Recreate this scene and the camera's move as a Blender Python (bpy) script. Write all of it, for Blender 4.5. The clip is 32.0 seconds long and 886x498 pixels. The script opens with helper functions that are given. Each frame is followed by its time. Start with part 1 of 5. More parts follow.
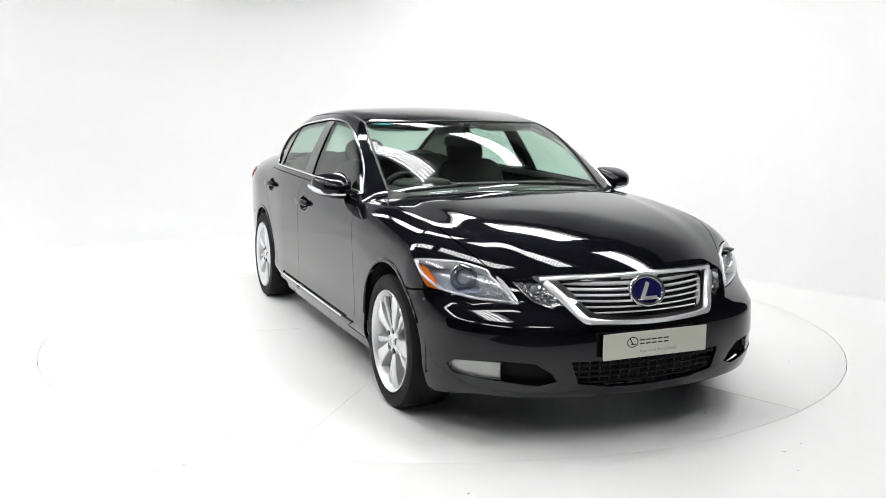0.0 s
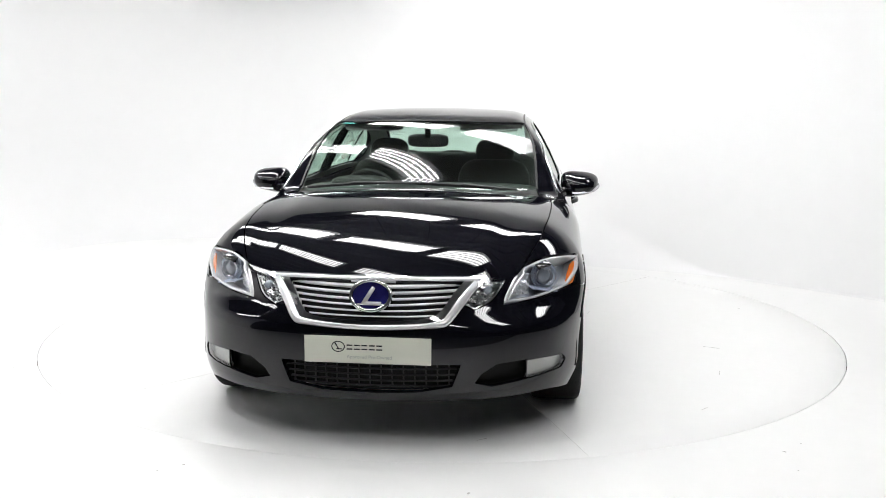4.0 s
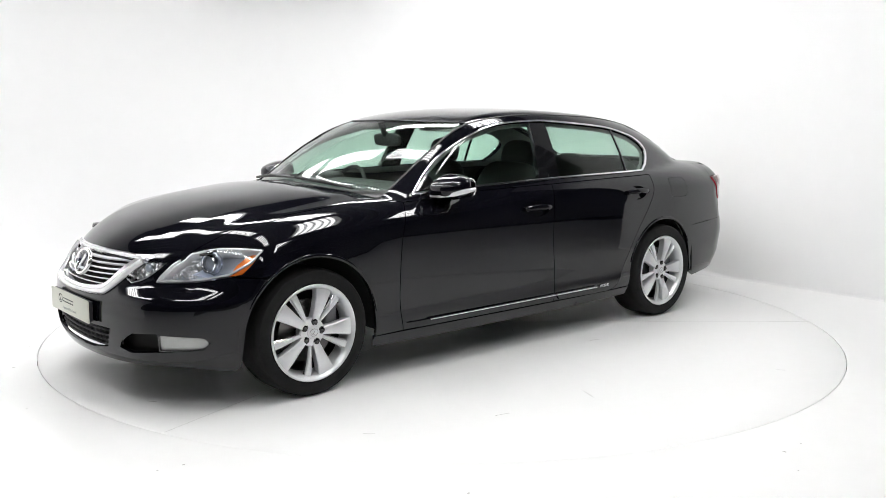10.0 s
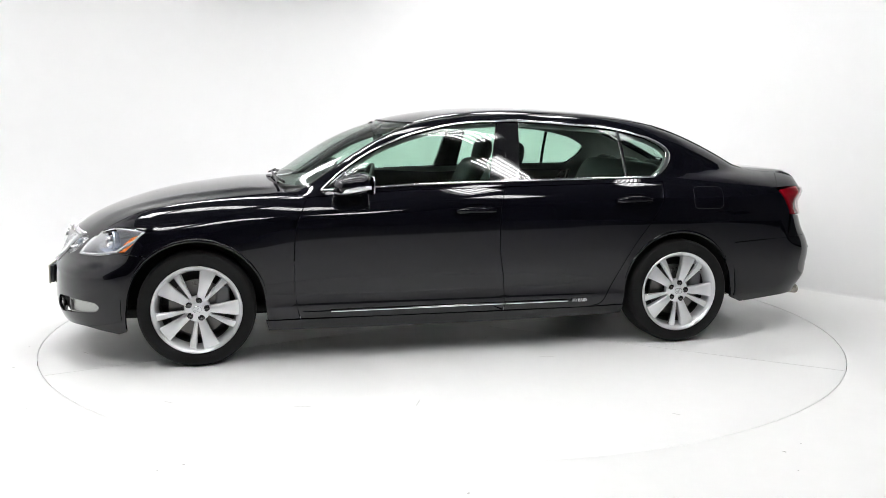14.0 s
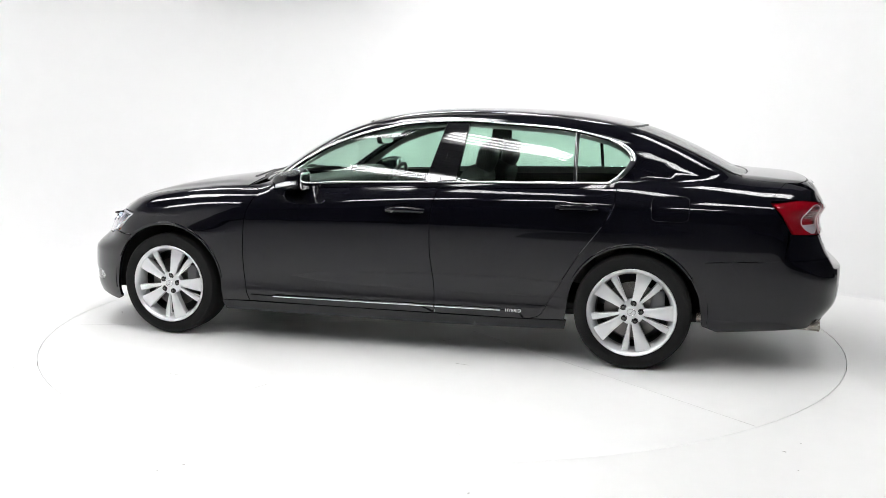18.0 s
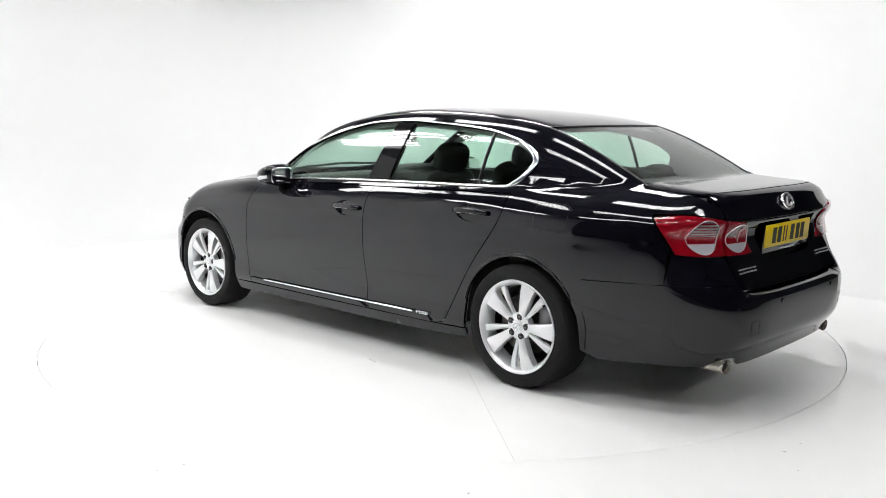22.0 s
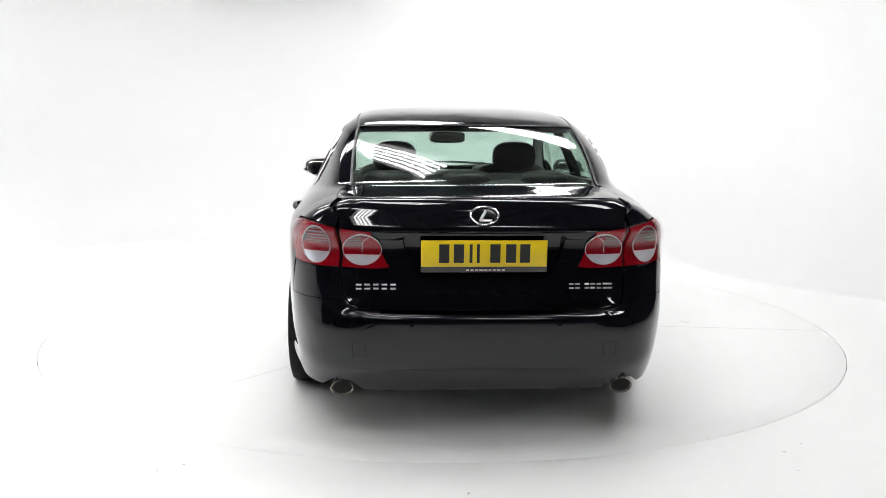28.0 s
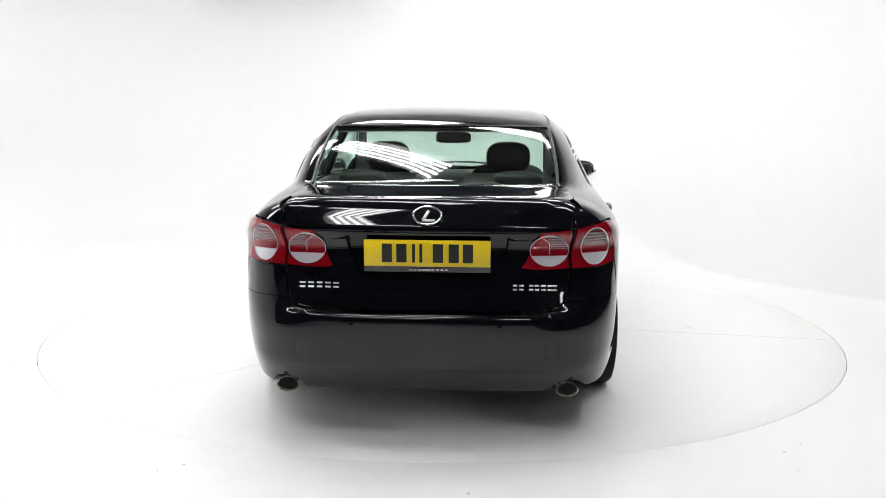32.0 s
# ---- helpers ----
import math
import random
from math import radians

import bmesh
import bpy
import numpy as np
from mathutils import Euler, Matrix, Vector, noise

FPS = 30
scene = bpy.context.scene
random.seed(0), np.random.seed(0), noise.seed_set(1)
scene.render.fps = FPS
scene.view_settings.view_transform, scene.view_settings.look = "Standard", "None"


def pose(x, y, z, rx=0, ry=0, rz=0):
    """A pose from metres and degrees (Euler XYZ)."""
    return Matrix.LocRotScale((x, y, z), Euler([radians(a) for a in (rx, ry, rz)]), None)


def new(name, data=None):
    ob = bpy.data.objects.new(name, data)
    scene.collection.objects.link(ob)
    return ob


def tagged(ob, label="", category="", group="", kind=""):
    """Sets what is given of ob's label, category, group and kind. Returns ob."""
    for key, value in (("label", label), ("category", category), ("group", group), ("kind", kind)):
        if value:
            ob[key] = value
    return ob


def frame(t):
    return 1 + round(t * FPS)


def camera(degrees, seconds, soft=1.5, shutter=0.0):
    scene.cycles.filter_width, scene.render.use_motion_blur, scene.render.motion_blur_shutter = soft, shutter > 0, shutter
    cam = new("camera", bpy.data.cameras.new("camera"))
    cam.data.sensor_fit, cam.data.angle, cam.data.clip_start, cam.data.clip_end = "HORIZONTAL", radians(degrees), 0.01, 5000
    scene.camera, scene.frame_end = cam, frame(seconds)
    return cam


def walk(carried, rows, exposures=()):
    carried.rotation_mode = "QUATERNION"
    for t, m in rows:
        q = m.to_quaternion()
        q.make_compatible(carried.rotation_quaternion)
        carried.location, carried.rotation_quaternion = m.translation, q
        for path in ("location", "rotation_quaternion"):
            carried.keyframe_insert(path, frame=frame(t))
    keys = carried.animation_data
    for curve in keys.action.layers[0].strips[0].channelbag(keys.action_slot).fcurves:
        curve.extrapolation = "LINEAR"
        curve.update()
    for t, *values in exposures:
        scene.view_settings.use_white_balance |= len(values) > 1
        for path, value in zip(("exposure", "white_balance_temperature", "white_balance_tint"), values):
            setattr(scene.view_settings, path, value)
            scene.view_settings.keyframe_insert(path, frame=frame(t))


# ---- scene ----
TURN = [(0, -66.97), (2, -81.36), (3.5, -92.37), (5.5, -106.91), (7.5, -121.25), (9.5, -135.46), (11.5, -149.77), (13, -160.44),
        (14.5, -170.96), (16.5, -184.94), (18.5, -198.94), (20.5, -212.75), (22, -223.23), (23.5, -234.10), (24.5, -241.35),
        (26.5, -255.92), (28, -266.92), (28.5, -270.55), (28.8, -272.70), (28.9, -272.81), (30, -272.81), (32, -272.81)]
EYE = pose(0, -5.916, 1.377, 90 - 8.525, 0, -.018) @ pose(0, 0, 0, 0, 0, .371)
cam = camera(52.69, 32.0, soft=.8)
walk(cam, [(0, EYE), (32, EYE)])

# ---- world: the hall is closed, so only a trace of light comes from outside ----
world = bpy.data.worlds.new("hall_dark")
scene.world = world
world.use_nodes = True
world.node_tree.nodes["Background"].inputs[0].default_value = (.02, .022, .025, 1)
world.node_tree.nodes["Background"].inputs[1].default_value = .3
scene.view_settings.exposure = 0.0
TUBE = 21.8  # radiance of the fluorescent tubes
# tube banks over the stage, in rows slantwise to the camera: along and across the rows, tubes, their pitch
# the bank at (-1.9, -4.0) is added, unseen, to brighten the west wall
BANKS = [((u + v) * .7071, (v - u) * .7071, 3.5, -45, n, 1.5, p) for u, v, n, p in
         ((-2.2, 1.5, 5, .085), (-.2, 1.5, 5, .085), (2.15, 1.15, 5, .085), (-1.9, -4.0, 5, .085),
          (-2.3, -.35, 5, .072), (-.5, -.35, 5, .072), (1.4, -.5, 5, .072), (3.5, -.8, 5, .072),
          (-2.5, -1.9, 4, .085), (-.75, -1.9, 4, .085), (1.2, -1.9, 4, .085), (.6, -3.7, 4, .085),
          (4.3, -2.9, 4, .085), (-4.1, -.2, 4, .085), (-3.0, -2.2, 4, .085), (2.5, -3.8, 4, .085))]
# ---- shape of the car's skin: x forward from mid wheelbase, y to its left, z up ----
def spline(xs, ys):
    """A natural cubic through the points; straight beyond them."""
    xs, ys = np.array(xs, float), np.array(ys, float)
    n, h = len(xs), np.diff(xs)
    a, r = np.eye(n), np.zeros(n)
    for i in range(1, n - 1):
        a[i, i - 1:i + 2] = h[i - 1], 2 * (h[i - 1] + h[i]), h[i]
        r[i] = 6 * ((ys[i + 1] - ys[i]) / h[i] - (ys[i] - ys[i - 1]) / h[i - 1])
    m = np.linalg.solve(a, r)
    s0 = (ys[1] - ys[0]) / h[0] - h[0] * m[1] / 6
    s1 = (ys[-1] - ys[-2]) / h[-1] + h[-1] * m[-2] / 6

    def f(x):
        x = np.asarray(x, float)
        c = np.clip(x, xs[0], xs[-1])
        i = np.clip(np.searchsorted(xs, c) - 1, 0, n - 2)
        d, e = c - xs[i], xs[i + 1] - c
        v = (m[i] * e ** 3 + m[i + 1] * d ** 3) / (6 * h[i]) + (ys[i] / h[i] - m[i] * h[i] / 6) * e + (ys[i + 1] / h[i] - m[i + 1] * h[i] / 6) * d
        return v + np.minimum(x - xs[0], 0) * s0 + np.maximum(x - xs[-1], 0) * s1
    return f


def smax(a, b, k):
    h = np.maximum(k - np.abs(a - b), 0) / k
    return np.maximum(a, b) + h * h * k * 0.25


def step(x, a, b):
    t = np.clip((x - a) / (b - a), 0, 1)
    return t * t * (3 - 2 * t)


side_w = spline([.14, .22, .29, .34, .45, .60, .72, .79, .83, .87, .90, .93, .955, .98, 1.02], [.838, .868, .889, .887, .890, .896, .8975, .8955, .889, .878, .866, .848, .824, .785, .69])
belt_rise = spline([-2.1, -1.6, -1.2, -.3, .25, .7, 1.0], [.026, .046, .042, .026, .012, -.004, 0])
front_x = spline([.14, .20, .27, .36, .47, .58, .66, .74, .85], [2.155, 2.225, 2.260, 2.270, 2.266, 2.248, 2.218, 2.174, 2.08])
rear_x = spline([.14, .22, .29, .335, .365, .42, .52, .57, .605, .65, .76, .86, .905, .95, 1.01, 1.1], [-2.39, -2.435, -2.475, -2.508, -2.524, -2.532, -2.539, -2.524, -2.505, -2.474, -2.422, -2.408, -2.43, -2.41, -2.382, -2.365])
bumper_x = spline([.14, .22, .29, .335, .365, .42, .50, .56, .60], [-2.39, -2.435, -2.475, -2.508, -2.526, -2.536, -2.541, -2.541, -2.540])
lid_x = spline([.50, .58, .62, .70, .76, .86, .905, .95, 1.01, 1.1], [-2.472, -2.460, -2.450, -2.427, -2.416, -2.408, -2.43, -2.41, -2.382, -2.365])
hood_z = spline([.5, .95, 1.15, 1.36, 1.56, 1.76, 1.96, 2.08, 2.17, 2.26], [1.0, .985, .972, .948, .918, .872, .808, .760, .718, .665])
deck_z = spline([-2.6, -2.42, -2.36, -2.2, -2.0, -1.8, -1.4], [.985, 1.024, 1.034, 1.048, 1.064, 1.075, 1.085])
roof_z = spline([-2.2, -2.0, -1.83, -1.65, -1.45, -1.28, -1.0, -.7, -.36, 0, .25, .46, .60, .80, .98, 1.2],
                [.95, 1.062, 1.155, 1.242, 1.320, 1.364, 1.403, 1.421, 1.426, 1.400, 1.355, 1.289, 1.228, 1.110, .988, .835])


def rear_mid(z):
    """The tail's middle: the boot lid's face stands in behind the bumper's flat ledge."""
    k = step(z, .562, .584)
    return bumper_x(z) * (1 - k) + lid_x(z) * k


def lower(x, y, z):
    y = np.abs(y)
    w = side_w(z - belt_rise(np.clip(x, -2.1, 1.0)) * step(z, .72, .90))
    w = w + .016 * np.exp(-((x - 1.42) / .33) ** 2) * step(z, .15, .4) * (1 - step(z, .66, .88))
    w = w + .012 * np.exp(-((x + 1.42) / .36) ** 2) * step(z, .15, .4) * (1 - step(z, .74, .95))
    w = w - .055 * step(x, .9, 2.0) * step(z, .62, .87) - .30 * np.maximum(x - 1.65, 0) ** 2
    w = w - .020 * step(-x, .9, 1.7) * step(z, .80, .97) - .15 * np.maximum(-x - 1.55, 0) ** 2
    w = w - .030 * step(-x, 1.1, 1.9) * step(z, .90, 1.03)
    w = w - .04 * step(-x, 1.75, 2.3) * (1 - step(z, .2, .46))
    w = w - .026 * step(-x, .7, 1.45) * (1 - .7 * step(z, .78, .92)) - .010 * step(x, .9, 1.5)
    f = y - w
    fx = front_x(z) + .006 - (.295 + .33 * step(z, .50, .605)) * y ** 2 - (.489 - .53 * step(z, .50, .605)) * y ** 6
    f = smax(f, x - fx, .10)
    out = step(y, .40, .62)
    rx = rear_x(z) * out + rear_mid(z) * (1 - out) + .04 * y ** 2 + (.60 + .35 * (1 - step(z, .40, .78))) * y ** 6
    f = smax(f, rx - x, .08)
    hz = hood_z(x) - .085 * y ** 2 + .009 * (1 - step(y + .10 * (x - 1.4), .50, .63)) * step(x, .9, 1.2) * (1 - step(x, 1.9, 2.15))
    hz = np.where(x > 1.7, hood_z(x + .20 * y * y * step(x, 1.7, 2.1)) - .085 * y ** 2 + .009 * (1 - step(y + .10 * (x - 1.4), .50, .63)) * (1 - step(x, 1.9, 2.15)), hz)
    dz = deck_z(x) - .02 * y ** 2 - .45 * np.maximum(y - .56, 0) ** 2 * step(-x, 1.3, 1.7)
    mid = step(x, -1.6, .9)
    tz = hz * mid + dz * (1 - mid)
    return smax(f, (z - tz) * .93, .13 - .055 * step(-x, 1.0, 1.4) - .030 * step(-x, 1.45, 1.9) * step(y, .45, .66) - .03 * step(-x, 2.0, 2.3) * (1 - step(y, .45, .66)))


def upper(x, y, z):
    y = np.abs(y)
    b = .824 - .17 * np.maximum(-x - .95, 0) ** 1.8 - .026 * step(x, -.5, .7)
    h = np.maximum(z - .97, -.10)
    w = b - .365 * h - .40 * np.maximum(h, 0) ** 2 - 5.2 * np.minimum(h + .06, 0) ** 2
    k = np.interp(x, [-1.3, -.9, -.1, .45], [-.03, -.1, .08, .35])
    t = roof_z(x + k * y * y) - .075 * y ** 2
    f = smax(y - w, (z - t) * .88, .10 - .05 * step(x, 0, .4))
    return smax(smax(f, .80 - z, .05), np.maximum(x - 1.12, -x - 2.08), .05)


def skin(x, y, z):
    a, b = lower(x, y, z), upper(x, y, z)
    k = .035 - .018 * step(-x, 1.0, 1.4) + .014 * step(-x, 1.15, 1.7) * step(np.abs(y), .48, .62)
    h = np.maximum(k - np.abs(a - b), 0) / k
    return np.minimum(a, b) - h * h * k * 0.25


def skin_normal(p):
    e = 2e-3
    x, y, z = p.T
    n = np.stack([skin(x + e, y, z) - skin(x - e, y, z), skin(x, y + e, z) - skin(x, y - e, z), skin(x, y, z + e) - skin(x, y, z - e)], -1)
    return n / np.linalg.norm(n, axis=1)[:, None]


def cast(o, d, r0=.02, r1=2.2, f=skin):
    """Where the rays o + r d leave the skin: halving, then secants within the bracket."""
    lo, hi = np.full(len(o), r0), np.full(len(o), r1)
    for _ in range(9):
        m = (lo + hi) / 2
        out = f(*(o + m[:, None] * d).T) > 0
        hi, lo = np.where(out, m, hi), np.where(out, lo, m)
    a, b = f(*(o + lo[:, None] * d).T), f(*(o + hi[:, None] * d).T)
    m = hi
    for _ in range(6):
        m = lo + (hi - lo) * np.clip(a / np.where(np.abs(a - b) < 1e-12, -1e-12, a - b), .02, .98)
        v = f(*(o + m[:, None] * d).T)
        out = v > 0
        a, b = np.where(out, a * .5, v), np.where(out, v, b * .5)
        hi, lo = np.where(out, m, hi), np.where(out, lo, m)
    return o + m[:, None] * d


# ways of unrolling the skin: about the car's length (roll), about an upright axis at the nose and at the tail
def roll(q, back=False):
    if back:
        return np.stack([q[:, 0], .85 * np.arctan2(q[:, 2] - .3, q[:, 1])], -1)
    a, n = q[:, 1] / .85, np.zeros(len(q))
    return cast(np.stack([q[:, 0], n, n + .3], -1), np.stack([n, np.cos(a), np.sin(a)], -1))


def nose(q, back=False):
    if back:
        return np.stack([.85 * np.arctan2(q[:, 1], q[:, 0] - 1.35), q[:, 2]], -1)
    a, n = q[:, 0] / .85, np.zeros(len(q))
    return cast(np.stack([n + 1.35, n, q[:, 1]], -1), np.stack([np.cos(a), np.sin(a), n], -1))


def tail(q, back=False):
    if back:
        return np.stack([.85 * np.arctan2(q[:, 1], -1.5 - q[:, 0]), q[:, 2]], -1)
    a, n = q[:, 0] / .85, np.zeros(len(q))
    return cast(np.stack([n - 1.5, n, q[:, 1]], -1), np.stack([-np.cos(a), np.sin(a), n], -1))
# ---- materials ----
def material(name, base, rough=.5, metal=0., coat=0., spec=.5, bump=0., scale=40., vary=0., emit=0., alpha=1.):
    m = bpy.data.materials.new(name)
    m.use_nodes = True
    nt = m.node_tree
    b = nt.nodes["Principled BSDF"]
    b.inputs["Base Color"].default_value = (*base, 1)
    b.inputs["Roughness"].default_value = rough
    b.inputs["Metallic"].default_value = metal
    b.inputs["Coat Weight"].default_value = coat
    b.inputs["Coat Roughness"].default_value = .02
    b.inputs["Specular IOR Level"].default_value = spec
    if emit:
        b.inputs["Emission Color"].default_value = (*base, 1)
        b.inputs["Emission Strength"].default_value = emit
    if bump or vary:
        tc = nt.nodes.new("ShaderNodeTexCoord")
        n = nt.nodes.new("ShaderNodeTexNoise")
        n.inputs["Scale"].default_value, n.inputs["Detail"].default_value = scale, 6
        nt.links.new(tc.outputs["Object"], n.inputs["Vector"])
        if bump:
            bp = nt.nodes.new("ShaderNodeBump")
            bp.inputs["Strength"].default_value, bp.inputs["Distance"].default_value = bump, .002
            nt.links.new(n.outputs["Fac"], bp.inputs["Height"])
            nt.links.new(bp.outputs["Normal"], b.inputs["Normal"])
        if vary:
            n2 = nt.nodes.new("ShaderNodeTexNoise")
            n2.inputs["Scale"].default_value, n2.inputs["Detail"].default_value = scale * .13, 4
            nt.links.new(tc.outputs["Object"], n2.inputs["Vector"])
            mx = nt.nodes.new("ShaderNodeMath")
            mx.operation = "ADD"
            nt.links.new(n.outputs["Fac"], mx.inputs[0])
            nt.links.new(n2.outputs["Fac"], mx.inputs[1])
            r = nt.nodes.new("ShaderNodeMapRange")
            r.inputs["From Min"].default_value, r.inputs["From Max"].default_value = .6, 1.4
            r.inputs["To Min"].default_value, r.inputs["To Max"].default_value = max(rough - vary, .02), min(rough + vary, 1)
            nt.links.new(mx.outputs[0], r.inputs["Value"])
            nt.links.new(r.outputs[0], b.inputs["Roughness"])
            c = nt.nodes.new("ShaderNodeMixRGB")
            c.blend_type = "MULTIPLY"
            c.inputs["Color1"].default_value = (*base, 1)
            g = nt.nodes.new("ShaderNodeMapRange")
            g.inputs["From Min"].default_value, g.inputs["From Max"].default_value = .6, 1.4
            g.inputs["To Min"].default_value, g.inputs["To Max"].default_value = 1 - vary, 1
            nt.links.new(mx.outputs[0], g.inputs["Value"])
            nt.links.new(g.outputs[0], c.inputs["Color2"])
            c.inputs["Fac"].default_value = 1
            nt.links.new(c.outputs[0], b.inputs["Base Color"])
    return m


def glass(name, tint, rough=.0, gloss=.06):
    """A thin pane: lets light through with a tint, and mirrors more at a glancing angle."""
    m = bpy.data.materials.new(name)
    m.use_nodes = True
    nt = m.node_tree
    nt.nodes.remove(nt.nodes["Principled BSDF"])
    t, g = nt.nodes.new("ShaderNodeBsdfTransparent"), nt.nodes.new("ShaderNodeBsdfGlossy")
    lw, x = nt.nodes.new("ShaderNodeLayerWeight"), nt.nodes.new("ShaderNodeMixShader")
    p, q = nt.nodes.new("ShaderNodeMath"), nt.nodes.new("ShaderNodeMath")
    p.operation, q.operation = "POWER", "MULTIPLY_ADD"
    p.inputs[1].default_value = 5
    q.inputs[1].default_value, q.inputs[2].default_value = 1 - gloss, gloss
    lw.inputs[0].default_value = .5
    t.inputs[0].default_value = (*tint, 1)
    g.inputs["Roughness"].default_value = rough
    nt.links.new(lw.outputs["Facing"], p.inputs[0])
    nt.links.new(p.outputs[0], q.inputs[0])
    nt.links.new(q.outputs[0], x.inputs[0])
    nt.links.new(t.outputs[0], x.inputs[1])
    nt.links.new(g.outputs[0], x.inputs[2])
    nt.links.new(x.outputs[0], nt.nodes["Material Output"].inputs[0])
    return m


PAINT = material("black_paint", (.003, .003, .0055), .035, spec=.5)
GAP = material("dark_rubber", (.012, .012, .012), .7, bump=.2)
CHROME = material("chrome", (.86, .86, .87), .06, 1.)
SATIN = material("satin_chrome", (.62, .62, .62), .22, 1.)
ALLOY = material("silver_alloy", (.74, .75, .76), .30, .5, coat=.6, bump=.03, scale=300)
# dark copy of the silver alloy: shade put into the colour of recessed parts
ALLOYD = material("alloy_shade_tone", (.05, .05, .052), .5, .3)
TYRE = material("tyre_rubber", (.010, .010, .010), .7, spec=.2, bump=.35, scale=160, vary=.12)
STEEL = material("brake_steel", (.17, .165, .16), .35, 1., bump=.2, scale=90, vary=.15)
CALIPER = material("caliper_grey", (.20, .20, .21), .5, .5, bump=.2, scale=120)
PLASTIC = material("black_plastic", (.014, .014, .015), .42, bump=.12, scale=220)
GLOSSBLACK = material("gloss_black", (.006, .006, .007), .06, coat=.5)
LINER = material("wheel_liner", (.010, .010, .010), .85, bump=.5, scale=60)
LEATHER = material("black_leather", (.028, .027, .026), .5, bump=.25, scale=180, vary=.12)
TRIMGREY = material("grey_headliner", (.42, .42, .40), .9, bump=.2, scale=300, vary=.06)
CARPET = material("dark_carpet", (.02, .02, .021), .95, bump=.6, scale=300)
WOOD = material("brown_wood_trim", (.12, .045, .02), .25, coat=.7, bump=.05, scale=30, vary=.3)
SCREEN_GLASS = glass("windscreen_glass", (.70, .83, .76))
SIDE_GLASS = glass("side_glass", (.62, .79, .70))
LENS = glass("clear_lens", (.95, .96, .97))
TAILCOVER = glass("tail_lamp_cover", (.96, .95, .95), gloss=.022)
AMBER = material("amber_lens", (.85, .20, .03), .15, coat=.8)
RED = material("red_lens", (.25, .0025, .009), .06, coat=.4, bump=.03, scale=90)
REDDARK = material("dark_red_lens", (.16, .003, .006), .15, coat=1.)
CLEARREFL = material("lamp_reflector", (.85, .86, .88), .16, .6, bump=.25, scale=70)
LAMPGREY = material("lamp_bowl_grey", (.62, .66, .74), .20, .40, bump=.10, scale=40)
STRIPE = material("lilac_lens_field", (.24, .17, .20), .2, .3, coat=.3, bump=.1, scale=90)
PALE = material("pale_lens_edge", (.78, .66, .70), .25, .2)
BARS = material("bright_grille_metal", (.90, .90, .91), .25, .3, coat=.6)
BOWL = material("smoky_chrome", (.42, .46, .54), .12, .7, bump=.05, scale=60)
LAMPTRAY = material("pale_blue_tray", (.50, .55, .68), .25, .3)
STICKER = material("cyan_sticker", (.10, .55, .58), .4)
BULB = material("projector_lens", (.25, .28, .33), .03, .3, coat=1.)
BLUE = material("deep_blue_enamel", (.012, .012, .085), .15, coat=1.)
PLATEW = material("pale_plate", (.66, .67, .58), .35, bump=.05, scale=200, vary=.04)
PLATEY = material("yellow_plate", (.86, .62, .012), .35, bump=.05, scale=200, vary=.04)
INK = material("black_print", (.012, .012, .012), .5)
GREYINK = material("grey_print", (.36, .37, .35), .5)
EXHAUST = material("exhaust_steel", (.62, .57, .50), .24, .7, bump=.1, scale=90, vary=.12)
# black that stands for the shade inside the exhaust pipes
BORE = material("pipe_bore_shade", (.01, .01, .01), .9)
FLOORW = material("white_floor_paint", (.86, .86, .85), .34, bump=.05, scale=9, vary=.035)
DISCW = material("white_turntable_paint", (.86, .86, .85), .40, spec=.35, bump=.04, scale=11, vary=.03)
WALLW = material("white_wall_paint", (.84, .84, .84), .8, bump=.08, scale=6, vary=.02)
CEILD = material("grey_ribbed_roof", (.26, .265, .27), .6, vary=.1, scale=5)
HALLD = material("dark_hall_wall", (.17, .17, .175), .8, bump=.1, scale=5, vary=.1)
SEAM = material("seam_dark", (.03, .029, .027), .8)
JOINT = material("pale_grey_joint", (.66, .655, .64), .6, bump=.2, scale=80)
SCUFF = material("grey_scuff", (.50, .49, .47), .6, bump=.2, scale=80)
GLOW = material("tube_glow", (1, 1, 1), .5, emit=TUBE)
CASE = material("grey_lamp_case", (.34, .34, .345), .5, bump=.05)
FOGBOWL = material("fog_lamp_bowl", (.46, .46, .44), .2, .6, bump=.5, scale=90)
BRIGHT = material("bright_satin_metal", (.86, .86, .87), .20, .55)
CRESCENT = material("clear_white_lens", (.86, .87, .95), .16, .35, coat=1., bump=.35, scale=60)
DEEP = material("deep_black_mesh", (.004, .004, .004), .6, spec=.2)
# ---- building helpers ----
from mathutils.geometry import delaunay_2d_cdt

CAR_SHIFT = (.1275, -.048, 0)  # from mid wheelbase to the turntable's axis
OWN = set()


def place(ob, parent):
    ob.parent = parent
    if parent is not None and parent.name in OWN:
        ob.location = CAR_SHIFT
    return ob


def part(name, bm, mat, parent, label="", smooth=True, sharp=35):
    """Links a bmesh as one mesh object under a thing or a part."""
    me = bpy.data.meshes.new(name)
    if smooth:
        for f in bm.faces:
            f.smooth = True
        for e in bm.edges:
            if len(e.link_faces) == 2 and e.calc_face_angle(0) > radians(sharp):
                e.smooth = False
    bm.to_mesh(me)
    bm.free()
    me.materials.append(mat)
    ob = new(name, me)
    place(ob, parent)
    return tagged(ob, label)


def grow(bm, other):
    """Adds one bmesh to another."""
    me = bpy.data.meshes.new("tmp")
    other.to_mesh(me)
    other.free()
    bm.from_mesh(me)
    bpy.data.meshes.remove(me)
    return bm


